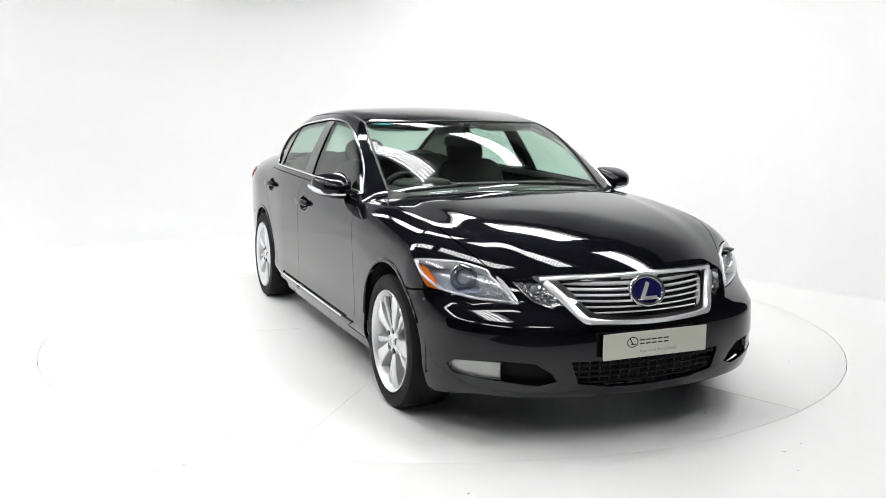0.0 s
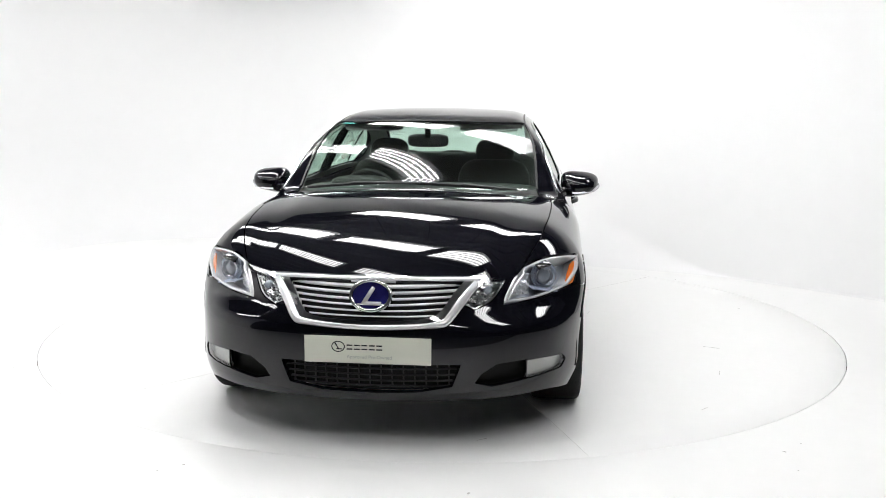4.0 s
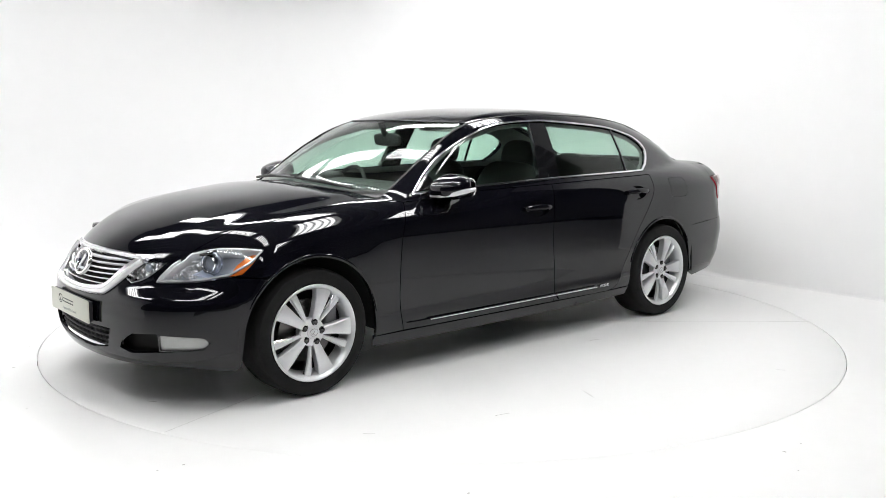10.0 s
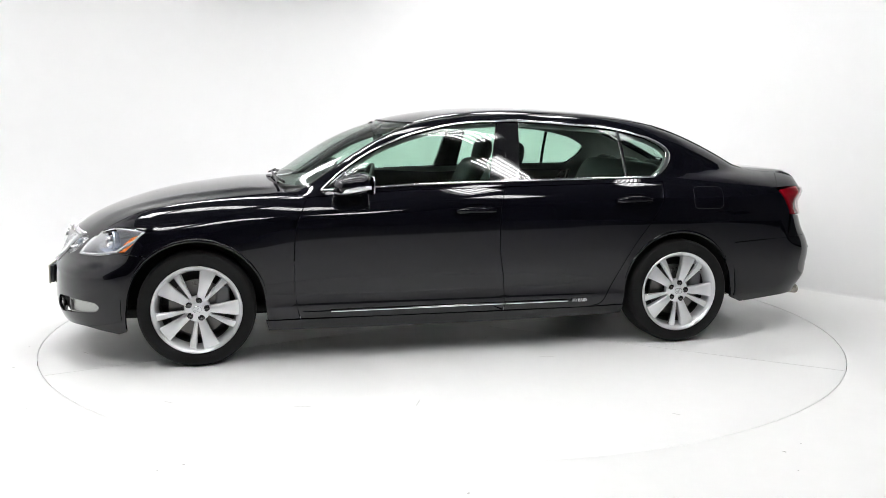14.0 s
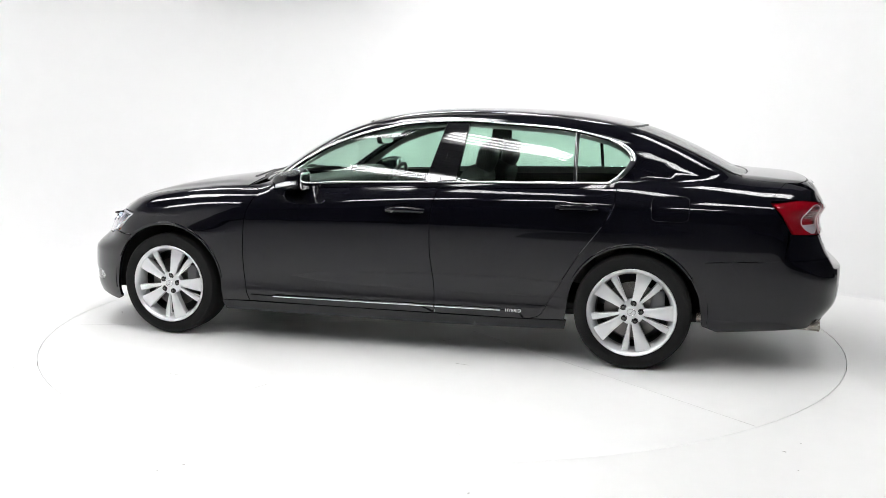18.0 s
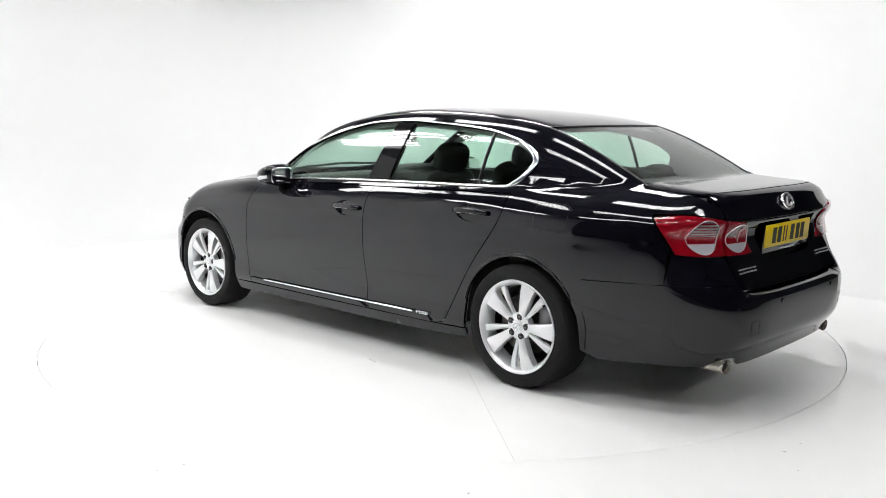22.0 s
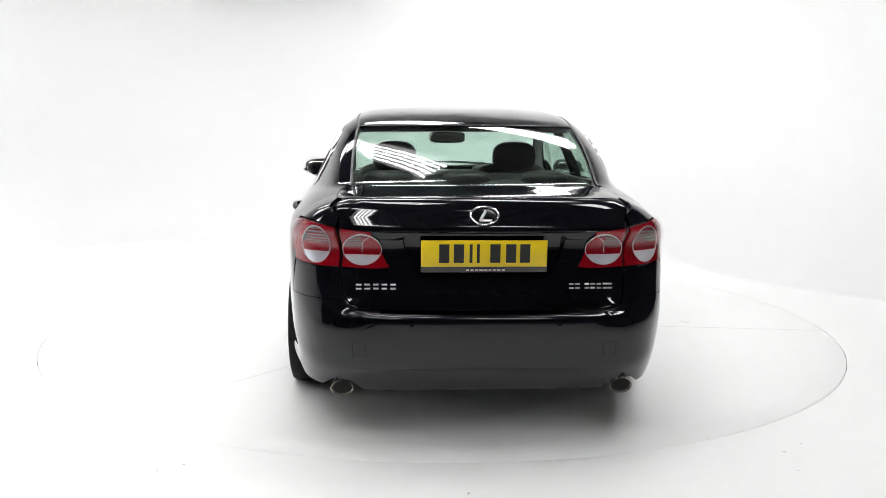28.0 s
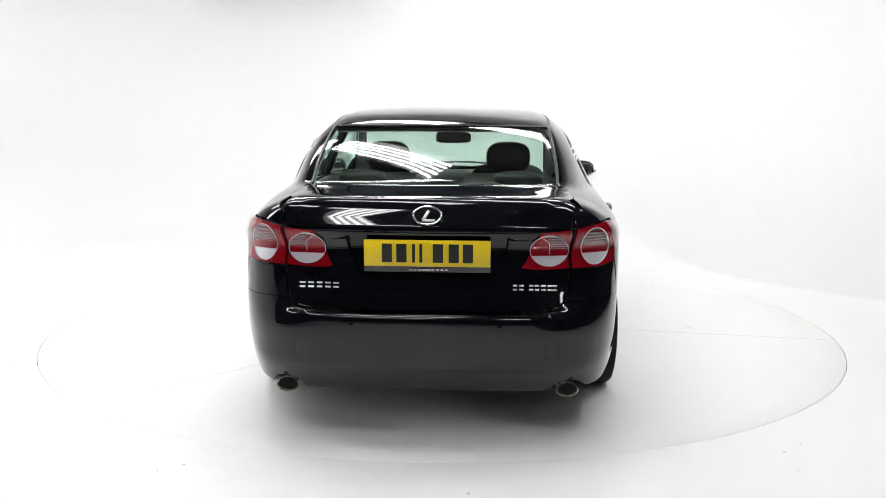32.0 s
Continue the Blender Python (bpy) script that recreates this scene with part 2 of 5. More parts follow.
def box(size, m=None, bevel=0., seg=2, bm=None):
    b = bmesh.new()
    bmesh.ops.create_cube(b, size=1)
    bmesh.ops.scale(b, vec=size, verts=b.verts)
    if bevel:
        bmesh.ops.bevel(b, geom=b.edges[:], offset=bevel, segments=seg, affect="EDGES", profile=.5)
    if m is not None:
        bmesh.ops.transform(b, matrix=m, verts=b.verts)
    return b if bm is None else grow(bm, b)


def rod(r, length, m=None, seg=24, r2=None, bevel=0., bm=None):
    b = bmesh.new()
    bmesh.ops.create_cone(b, cap_ends=True, segments=seg, radius1=r, radius2=r if r2 is None else r2, depth=length)
    if bevel:
        bmesh.ops.bevel(b, geom=[e for e in b.edges if e.calc_face_angle(0) > .6], offset=bevel, segments=2, affect="EDGES", profile=.5)
    if m is not None:
        bmesh.ops.transform(b, matrix=m, verts=b.verts)
    return b if bm is None else grow(bm, b)


def ball(size, m=None, u=24, v=14, bm=None):
    b = bmesh.new()
    bmesh.ops.create_uvsphere(b, u_segments=u, v_segments=v, radius=1)
    bmesh.ops.scale(b, vec=size, verts=b.verts)
    if m is not None:
        bmesh.ops.transform(b, matrix=m, verts=b.verts)
    return b if bm is None else grow(bm, b)


def lathe(profile, seg=72, bm=None, axis="y"):
    """Turns a profile of (radius, along) about an axis."""
    b = bm or bmesh.new()
    rings = []
    for r, a in profile:
        ring = []
        for i in range(seg):
            t = 2 * math.pi * i / seg
            c = (r * math.cos(t), a, r * math.sin(t)) if axis == "y" else (a, r * math.cos(t), r * math.sin(t)) if axis == "x" else (r * math.cos(t), r * math.sin(t), a)
            ring.append(b.verts.new(c))
        rings.append(ring)
    for p, q in zip(rings, rings[1:]):
        for i in range(seg):
            b.faces.new((p[i], p[(i + 1) % seg], q[(i + 1) % seg], q[i]))
    bmesh.ops.recalc_face_normals(b, faces=b.faces)
    return b


def smooth_line(pts, n=8):
    """Catmull-Rom through the points, n steps to a span."""
    p = np.array(pts, float)
    if len(p) < 3:
        t = np.linspace(0, 1, n + 1)[:, None]
        return p[0] * (1 - t) + p[-1] * t
    q = np.vstack([2 * p[0] - p[1], p, 2 * p[-1] - p[-2]])
    out = []
    for i in range(1, len(q) - 2):
        for t in np.arange(n) / n:
            out.append(.5 * (2 * q[i] + (q[i + 1] - q[i - 1]) * t + (2 * q[i - 1] - 5 * q[i] + 4 * q[i + 1] - q[i + 2]) * t * t + (3 * q[i] - q[i - 1] - 3 * q[i + 1] + q[i + 2]) * t ** 3))
    return np.array(out + [p[-1]])


def side(*pts):
    """Places on the flank from (x, z)."""
    p = np.array(pts, float)
    o = np.stack([p[:, 0], 0 * p[:, 0], p[:, 1]], -1)
    return cast(o, np.tile([0., 1, 0], (len(p), 1)))


def deck(*pts):
    """Places on the top from (x, y)."""
    p = np.array(pts, float)
    o = np.stack([p[:, 0], p[:, 1], .45 + 0 * p[:, 0]], -1)
    return cast(o, np.tile([0., 0, 1], (len(p), 1)))


def fore(*pts):
    """Places on the nose from (y, z)."""
    p = np.array(pts, float)
    o = np.stack([.6 + 0 * p[:, 0], p[:, 0], p[:, 1]], -1)
    return cast(o, np.tile([1., 0, 0], (len(p), 1)))


def aft(*pts):
    """Places on the tail from (y, z)."""
    p = np.array(pts, float)
    o = np.stack([-.9 + 0 * p[:, 0], p[:, 0], p[:, 1]], -1)
    return cast(o, np.tile([-1., 0, 0], (len(p), 1)))


def curve(pts, n=8):
    return smooth_line(pts, n)


def ring(way, *runs):
    """A closed outline on the unrolled skin from runs of places; corners where runs meet."""
    out = []
    for r in runs:
        q = way(np.asarray(r, float), True)
        out.extend(q[:-1] if len(q) > 1 else q)
    q = np.array(out)
    keep = [0] + [i for i in range(1, len(q)) if np.hypot(*(q[i] - q[i - 1])) > 1e-4]
    return q[keep]


def inset(q, d):
    """Moves a closed outline inwards by d."""
    a = .5 * np.sum(q[:, 0] * np.roll(q[:, 1], -1) - np.roll(q[:, 0], -1) * q[:, 1])
    e = np.roll(q, -1, 0) - q
    n = np.stack([-e[:, 1], e[:, 0]], -1) * np.sign(a)
    n /= np.linalg.norm(n, axis=1)[:, None] + 1e-12
    m = n + np.roll(n, 1, 0)
    l = np.linalg.norm(m, axis=1)[:, None]
    m = m / np.maximum(l, .3)
    return q + m * d / np.maximum(l / 2, .5)


def inside(p, q):
    x, y = p.T
    c = np.zeros(len(p), bool)
    for a, b in zip(q, np.roll(q, -1, 0)):
        c ^= ((a[1] > y) != (b[1] > y)) & (x < (b[0] - a[0]) * (y - a[1]) / (b[1] - a[1] + 1e-15) + a[0])
    return c


def fine(q, d):
    out = []
    for a, b in zip(q, np.roll(q, -1, 0)):
        n = max(1, int(np.ceil(np.hypot(*(b - a)) / d)))
        out.extend(a + (b - a) * i / n for i in range(n))
    return np.array(out)


def sheet(way, outline, holes=(), cell=.03, out=0., deep=.018, bulge=None, gap=0.):
    """Cuts a piece with a clean edge out of the skin: vertices, faces, normals. out: how far it stands proud; deep: the edge's turned-in depth."""
    outline = fine(inset(outline, gap) if gap else outline, cell * .7)
    holes = [fine(h, cell * .7) for h in holes]
    lo, hi = outline.min(0), outline.max(0)
    gx, gy = np.meshgrid(np.arange(lo[0] + cell / 2, hi[0], cell), np.arange(lo[1] + cell / 2, hi[1], cell))
    g = np.stack([gx.ravel(), gy.ravel()], -1)
    ok = inside(g, outline)
    for h in holes:
        ok &= ~inside(g, h)
    g = g[ok]
    rim = np.vstack([outline, *holes])
    if len(g):
        near = np.min(np.hypot(g[:, None, 0] - rim[None, :, 0], g[:, None, 1] - rim[None, :, 1]), 1)
        g = g[near > cell * .4]
    pts = np.vstack([rim, g]) if len(g) else rim
    edges, s = [], 0
    for r in (outline, *holes):
        edges += [(s + i, s + (i + 1) % len(r)) for i in range(len(r))]
        s += len(r)
    v, e, f, ov, oe, of = delaunay_2d_cdt([Vector(p) for p in pts], edges, [], 0, 1e-6)
    v = np.array([tuple(p) for p in v])
    f = np.array([t for t in f if len(t) == 3])
    c = v[f].mean(1)
    ok = inside(c, outline)
    for h in holes:
        ok &= ~inside(c, h)
    f = f[ok]
    p = way(v)
    n = skin_normal(p)
    if bulge is not None:
        p = p + n * bulge(p)[:, None]
    p = p + n * out
    # winding outwards
    t = np.cross(p[f[:, 1]] - p[f[:, 0]], p[f[:, 2]] - p[f[:, 0]])
    flip = np.sum(t * n[f[:, 0]], 1) < 0
    f[flip] = f[flip][:, ::-1]
    faces = f.tolist()
    if deep:
        half = {}
        for a, b, d in faces:
            for i, j in ((a, b), (b, d), (d, a)):
                half[i, j] = 1
        edge = [(i, j) for (i, j) in half if (j, i) not in half]
        base = len(p)
        ids = sorted({i for ij in edge for i in ij})
        at = {i: k for k, i in enumerate(ids)}
        m = len(ids)
        wall = np.vstack([p[ids], p[ids] - n[ids] * deep])
        wn = np.zeros((2 * m, 3))
        for i, j in edge:
            o = np.cross(p[j] - p[i], n[i])
            o /= np.linalg.norm(o) + 1e-12
            for k in (at[i], at[j]):
                wn[k] += o
                wn[k + m] += o
        wn[:m] += n[ids] * .5
        wn /= np.linalg.norm(wn, axis=1)[:, None] + 1e-12
        for i, j in edge:
            a, b = base + at[i], base + at[j]
            faces.append([a, a + m, b + m, b])
        p, n = np.vstack([p, wall]), np.vstack([n, wn])
    return p, faces, n


def skin_part(name, pieces, mat, parent, label="", mirror=False):
    """One mesh from pieces that sheet() made; mirror: the right-hand twin."""
    vs, fs, ns = [], [], []
    for p, f, n in pieces:
        k = sum(len(v) for v in vs)
        if mirror:
            p, n, f = p * (1, -1, 1), n * (1, -1, 1), [t[::-1] for t in f]
        vs.append(p), ns.append(n), fs.extend([[i + k for i in t] for t in f])
    me = bpy.data.meshes.new(name)
    me.from_pydata(np.vstack(vs).tolist(), [], fs)
    me.polygons.foreach_set("use_smooth", [True] * len(me.polygons))
    me.normals_split_custom_set_from_vertices(np.vstack(ns).tolist())
    me.materials.append(mat)
    me.update()
    ob = new(name, me)
    place(ob, parent)
    return tagged(ob, label)


def strip(line, width, thick, normal, closed=False):
    """A rounded bar along a line of places; normal: outward directions; width lies along the skin, thick across it."""
    p, n = np.asarray(line, float), np.asarray(normal, float)
    t = np.roll(p, -1, 0) - np.roll(p, 1, 0)
    if not closed:
        t[0], t[-1] = p[1] - p[0], p[-1] - p[-2]
    t /= np.linalg.norm(t, axis=1)[:, None] + 1e-12
    s = np.cross(n, t)
    s /= np.linalg.norm(s, axis=1)[:, None] + 1e-12
    w = np.broadcast_to(np.asarray(width, float), (len(p),))[:, None]
    prof = [(-.5, -.2), (-.5, .45), (-.36, .85), (-.12, 1.), (.12, 1.), (.36, .85), (.5, .45), (.5, -.2)]
    b = bmesh.new()
    rows = [[b.verts.new(v) for v in p + s * w * a + n * thick * c] for a, c in prof]
    m = len(p)
    for r, q in zip(rows, rows[1:] + rows[:1]):
        for i in range(m if closed else m - 1):
            j = (i + 1) % m
            b.faces.new((r[i], r[j], q[j], q[i]))
    if not closed:
        b.faces.new([r[0] for r in rows])
        b.faces.new([r[-1] for r in rows][::-1])
    bmesh.ops.recalc_face_normals(b, faces=b.faces)
    return b


def on_skin(way, pts, out=0.):
    p = way(way(np.asarray(pts, float), True))
    n = skin_normal(p)
    return p + n * out, n


def flip_y(bm):
    bmesh.ops.scale(bm, vec=(1, -1, 1), verts=bm.verts)
    bmesh.ops.reverse_faces(bm, faces=bm.faces)
    return bm

def cushion(size, m, e=.45):
    b = bmesh.new()
    bmesh.ops.create_uvsphere(b, u_segments=28, v_segments=18, radius=1)
    f = lambda q: math.copysign(abs(q) ** e, q)
    for v in b.verts:
        v.co = (f(v.co.x) * size[0] / 2, f(v.co.y) * size[1] / 2, f(v.co.z) * size[2] / 2)
    bmesh.ops.transform(b, matrix=m, verts=b.verts)
    return b
# ---- the studio ----
def flat(name, pts, z, mat, label, thick=.02, kind="structure"):
    bm = bmesh.new()
    top = [bm.verts.new((x, y, z)) for x, y in pts]
    low = [bm.verts.new((x, y, z - thick)) for x, y in pts]
    bm.faces.new(top)
    bm.faces.new(low[::-1])
    for i in range(len(pts)):
        j = (i + 1) % len(pts)
        bm.faces.new((top[j], top[i], low[i], low[j]))
    bmesh.ops.recalc_face_normals(bm, faces=bm.faces)
    ob = part(name, bm, mat, None, label, smooth=False)
    return tagged(ob, kind=kind)


RIM = 2.5
# floor with a round opening for the turntable
bm = bmesh.new()
N = 180
rows = []
for k, (r, z) in enumerate([(RIM + .003, -.03), (RIM + .003, -.001), (RIM + .004, 0), (3.2, 0), (4.2, 0)]):
    rows.append([bm.verts.new((r * math.cos(2 * math.pi * i / N), r * math.sin(2 * math.pi * i / N), z)) for i in range(N)])
sq = []
for i in range(N):
    c, s = math.cos(2 * math.pi * i / N), math.sin(2 * math.pi * i / N)
    k = 1e9
    k = min(k, 7 / abs(c) if c else k, (7 / s if s > 0 else 5.3 / -s) if s else k)
    sq.append(bm.verts.new((k * c, k * s, 0)))
rows.append(sq)
for a, b in zip(rows, rows[1:]):
    for i in range(N):
        bm.faces.new((a[i], a[(i + 1) % N], b[(i + 1) % N], b[i]))
bmesh.ops.recalc_face_normals(bm, faces=bm.faces)
floor = tagged(part("floor", bm, FLOORW, None, "glossy white painted studio floor with faint specks"), kind="structure")
flat("stage_floor", [(-7, -8.6), (-1.6, -8.6), (-1.6, -5.3), (-7, -5.3)], 0, FLOORW, "white painted floor running out beside the stage")
flat("hall_floor", [(-9, -14), (9, -14), (9, -5.3), (-9, -5.3)], -.004, HALLD, "dark bare floor of the hall before the white stage")

# turntable: a white disc level with the floor, with a thin dark seam round it
turntable = tagged(new("turntable"), "round white turntable, level with the floor, faint joints and scuffs", "turntable")
bm = lathe([(0.001, 0), (1.2, 0), (2.3, 0), (RIM - .004, 0), (RIM - .001, -.002), (RIM - .001, -.04)], 180, axis="z")
part("disc", bm, DISCW, turntable, "white painted disc")
bm = lathe([(RIM - .03, -.032), (RIM + .03, -.032)], 180, axis="z")
tagged(part("seam_pit", bm, SEAM, None, "dark gap round the turntable"), kind="structure")
rng = random.Random(5)
for ang, a, b in ((20, .4, 2.49), (140, .35, 2.49), (262, .4, 2.49), (322, 1.5, 2.49)):
    part("joint", box((b - a, .0025, .0012), pose(0, 0, .0002, 0, 0, ang) @ pose((a + b) / 2, 0, 0)), JOINT, turntable, "faint joint between floor boards", smooth=False)
for i in range(14):
    r, ang = rng.uniform(.4, 2.4), rng.uniform(0, 360)
    part("scuff", box((rng.uniform(.01, .10), rng.uniform(.002, .004), .001), pose(0, 0, .0002, 0, 0, ang) @ pose(r, 0, 0, 0, 0, rng.uniform(0, 180)), .0004, 1), SCUFF, turntable, smooth=False)
bm = bmesh.new()
for i in range(60):
    r, ang = rng.uniform(2.55, 3.8), rng.uniform(0, 360)
    s = rng.uniform(.003, .009)
    box((s * rng.uniform(1, 2), s, .0012), pose(r * math.cos(radians(ang)), r * math.sin(radians(ang)), .0003, 0, 0, rng.uniform(0, 180)), .0004, 1, bm)
tagged(part("floor_specks", bm, SCUFF, None, "small grey specks and chips on the white floor"), category="specks", kind="stuff")

# the white wall that bends round the back, of one sheet: square to the floor on the east, swept into it in a cove further round
wall_plan = curve([(3.80, .22), (2.86, 1.28), (1.95, 2.22), (.8, 3.4), (-.8, 4.6), (-2.6, 5.0), (-4.3, 4.2), (-5.2, 2.4), (-5.35, .8), (-5.35, -.9), (-5.3, -2.6), (-5.25, -3.9)], 10)
WALL_H = 4.2


def wall_sheet(plan, z1, thick):
    b = bmesh.new()
    t = np.gradient(plan, axis=0)
    n = np.stack([t[:, 1], -t[:, 0]], -1)
    n /= np.linalg.norm(n, axis=1)[:, None]
    if np.sum(n[len(n) // 2] * plan[len(n) // 2]) < 0:
        n = -n
    sweep = (.02 + .98 * step(np.arange(len(plan)), 14, 34))[:, None]
    rows = [(plan + n * thick, -.02), (plan + n * thick, z1), (plan, z1), (plan, 2.0)]
    for a in np.radians(np.linspace(90, 0, 13)):
        rows.append((plan - n * sweep * (1 - math.sin(a)), sweep[:, 0] * (1 - math.cos(a)) + .001))
    rows = [[b.verts.new((*q, h)) for q, h in zip(p, np.broadcast_to(z, len(p)))] for p, z in rows]
    for a, c in zip(rows, rows[1:]):
        for i in range(len(plan) - 1):
            b.faces.new((a[i], a[i + 1], c[i + 1], c[i]))
    bmesh.ops.recalc_face_normals(b, faces=b.faces)
    return b


tagged(part("wall_back", wall_sheet(wall_plan, WALL_H, .12), WALLW, None, "tall curved white studio wall swept into the floor"), kind="structure")
for nm, x in (("wall_east", 9.05), ("wall_west", -9.05)):
    tagged(part(nm, box((.1, 24, 6.1), pose(x, -3, 2.95)), HALLD, None, "dark wall of the hall", smooth=False), kind="structure")
tagged(part("wall_south", box((18.2, .1, 6.1), pose(0, -14.1, 2.95)), HALLD, None, "dark wall of the hall", smooth=False), kind="structure")
tagged(part("wall_north", box((18.2, .1, 6.1), pose(0, 8.1, 2.95)), HALLD, None, "dark wall of the hall", smooth=False), kind="structure")
# ribbed roof and its dark beams
bm = bmesh.new()
for i in range(64):
    box((26, .035, .09), pose(0, -3, 5.5, 0, 0, -45) @ pose(0, -13 + .41 * i, 0), .0, 1, bm)
box((18.4, 22.6, .08), pose(0, -3, 5.62), 0, 1, bm)
tagged(part("ceiling", bm, CEILD, None, "grey ribbed metal roof", smooth=False), kind="structure")


def tube_bank(name, x, y, z, turn, n=4, length=1.5, pitch=.085, tilt=0):
    """A fixture of bare fluorescent tubes side by side under a white case."""
    bank = tagged(new(name), "hanging bank of parallel white fluorescent tubes", "ceiling light", "tube banks over the stage")
    bank.matrix_basis = pose(x, y, z, tilt, 0, turn)
    for s in (-1, 1):
        part("hanger", rod(.004, 5.6 - z - .09, pose(s * length * .35, 0, (5.6 - z + .09) / 2)), PLASTIC, bank)
    part("case", box((length + .08, pitch * n + .06, .05), pose(0, 0, .07), .008), CASE, bank)
    # unseen skirts, added to hold light off the walls and send it down
    for s in (-1, 1):
        part("added_skirt", box((length + .08, .004, .115), pose(0, s * (pitch * n / 2 + .030), .003, s * 14, 0, 0), .001, 1), CASE, bank, "added slanting grey skirt that cuts sideways light")
    for i in range(n):
        o = (i - (n - 1) / 2) * pitch
        part("tube", rod(.019, length, pose(0, o, 0, 0, 90, 0), 16, bevel=.004), GLOW, bank)
        for s in (-1, 1):
            part("socket", box((.02, .05, .07), pose(s * (length / 2 + .012), o, .03), .004), CASE, bank)
    return bank


for x, y, z, turn, n, l, p in BANKS:
    tube_bank("tube_bank", x, y, z, turn, n, l, p)
# ---- the car ----
car = tagged(new("car"), "glossy black four-door saloon with chrome trim and silver alloy wheels", "car")
OWN.add(car.name)
WX, WZ, WR = 1.425, .318, .318  # axles, hub height, tyre radius


def arc(cx, cz, r, a0, a1, n=28):
    t = np.radians(np.linspace(a0, a1, n))
    return side(*[(cx + r * math.cos(a), cz + r * math.sin(a)) for a in t])


G = .0022  # half a shut line
# shared lines on the left flank
door_front = side(*curve([(.868, .245), (.888, .328), (.900, .50), (.887, .731), (.845, .86), (.812, .918)]))
door_mid = side(*curve([(-.312, .245), (-.306, .42), (-.281, .62), (-.287, .83), (-.318, .965)]))
door_rear = side(*curve([(-.858, .248), (-.925, .275), (-.985, .38), (-1.119, .604), (-1.239, .767), (-1.305, .88), (-1.318, .985)]))
sill_line = [(1.06, .240), (.868, .242), (-.312, .243), (-.858, .246), (-1.062, .25)]
hood_side = np.vstack([deck((.93, .735)), deck((1.15, .742)), deck((1.40, .730)), deck((1.60, .708)), deck((1.76, .680)), deck((1.865, .640)), deck((1.925, .613))])
hood_side = curve(hood_side, 6)
lamp_top = curve(np.vstack([deck((1.925, .613)), side((1.845, .757)), side((1.76, .762)), side((1.665, .753))]), 6)
lamp_tip = side((1.665, .752))[0]
arch_f = arc(WX, .325, .367, -18, 198, 40)      # rear side to front side
arch_r = arc(-WX, .325, .352, -18, 198, 40)
belt = side(*curve([(.812, .918), (.55, .934), (.25, .952), (-.318, .965), (-.9, .978), (-1.318, .985)], 6))

fender = ring(roll, door_front, side((.812, .918)), deck((.93, .735))[:1], hood_side, lamp_top, side((1.74, .69), (1.80, .632), (1.72, .622), (1.655, .612)),
              arch_f[13:37], side((1.052, .24), (.9, .241)))
front_door = ring(roll, door_front[::-1][:1], belt[:19], door_mid[::-1], side((-.312, .244), (.3, .243), (.868, .243)), door_front)
rear_door = ring(roll, door_mid, belt[18:], door_rear[::-1], side((-.858, .248), (-.312, .245)))

dlo_low = side(*curve([(.735, .955), (.545, .962), (.245, .978), (-.327, .996), (-.889, 1.006), (-1.275, 1.012)], 6))
dlo_rear = side(*curve([(-1.275, 1.012), (-1.345, 1.06), (-1.392, 1.125), (-1.388, 1.165), (-1.345, 1.205), (-1.26, 1.248)], 6))
dlo_top = side(*curve([(-1.26, 1.248), (-1.08, 1.292), (-.886, 1.315), (-.56, 1.338), (-.38, 1.343), (-.10, 1.328), (.10, 1.290), (.27, 1.240), (.44, 1.170), (.60, 1.070), (.735, .955)], 6))
dlo = ring(roll, dlo_low, dlo_rear, dlo_top)

screen_side = curve(deck((.80, .668), (.66, .660), (.50, .645), (.33, .62), (.16, .585)), 6)
screen_top = curve(deck((.16, .585), (.24, .40), (.285, .2), (.30, 0)), 6)
cowl = curve(deck((1.00, 0), (.985, .25), (.93, .48), (.80, .668)), 6)
back_side = curve(deck((-1.36, .553), (-1.56, .562), (-1.76, .568), (-1.965, .572)), 6)
back_top = curve(deck((-1.435, 0), (-1.42, .25), (-1.39, .45), (-1.36, .553)), 6)
back_low = curve(deck((-1.965, .572), (-2.005, .40), (-2.025, .2), (-2.030, 0)), 6)
rail = curve(deck((.16, .585), (-.05, .575), (-.36, .572), (-.8, .570), (-1.36, .553)), 6)
trunk_side = curve(np.vstack([deck((-1.975, .600)), deck((-2.05, .612)), deck((-2.12, .618)), deck((-2.2, .610))]), 5)

corner_ends = roll(np.vstack([trunk_side[-1:], side((-2.118, .940))]), True)
corner_line = roll(corner_ends[0] + (corner_ends[1] - corner_ends[0]) * np.linspace(0, 1, 9)[:, None])
hood_front = curve(np.vstack([deck((1.925, .613)), deck((1.975, .585)), deck((2.035, .51)), deck((2.10, .38)), deck((2.15, .2)), deck((2.165, 0))]), 5)
mid_hood = deck((2.165, 0), (1.9, 0), (1.6, 0), (1.3, 0), (1.02, 0))
cowl_edge = curve(deck((1.02, 0), (1.01, .25), (.965, .5), (.93, .735)), 5)
hood = ring(roll, hood_side, hood_front, mid_hood, cowl_edge)
middle = lambda a, b: deck((a, 0), (b, 0))
roof = ring(roll, screen_top, middle(.30, -1.435), back_top, rail[::-1])


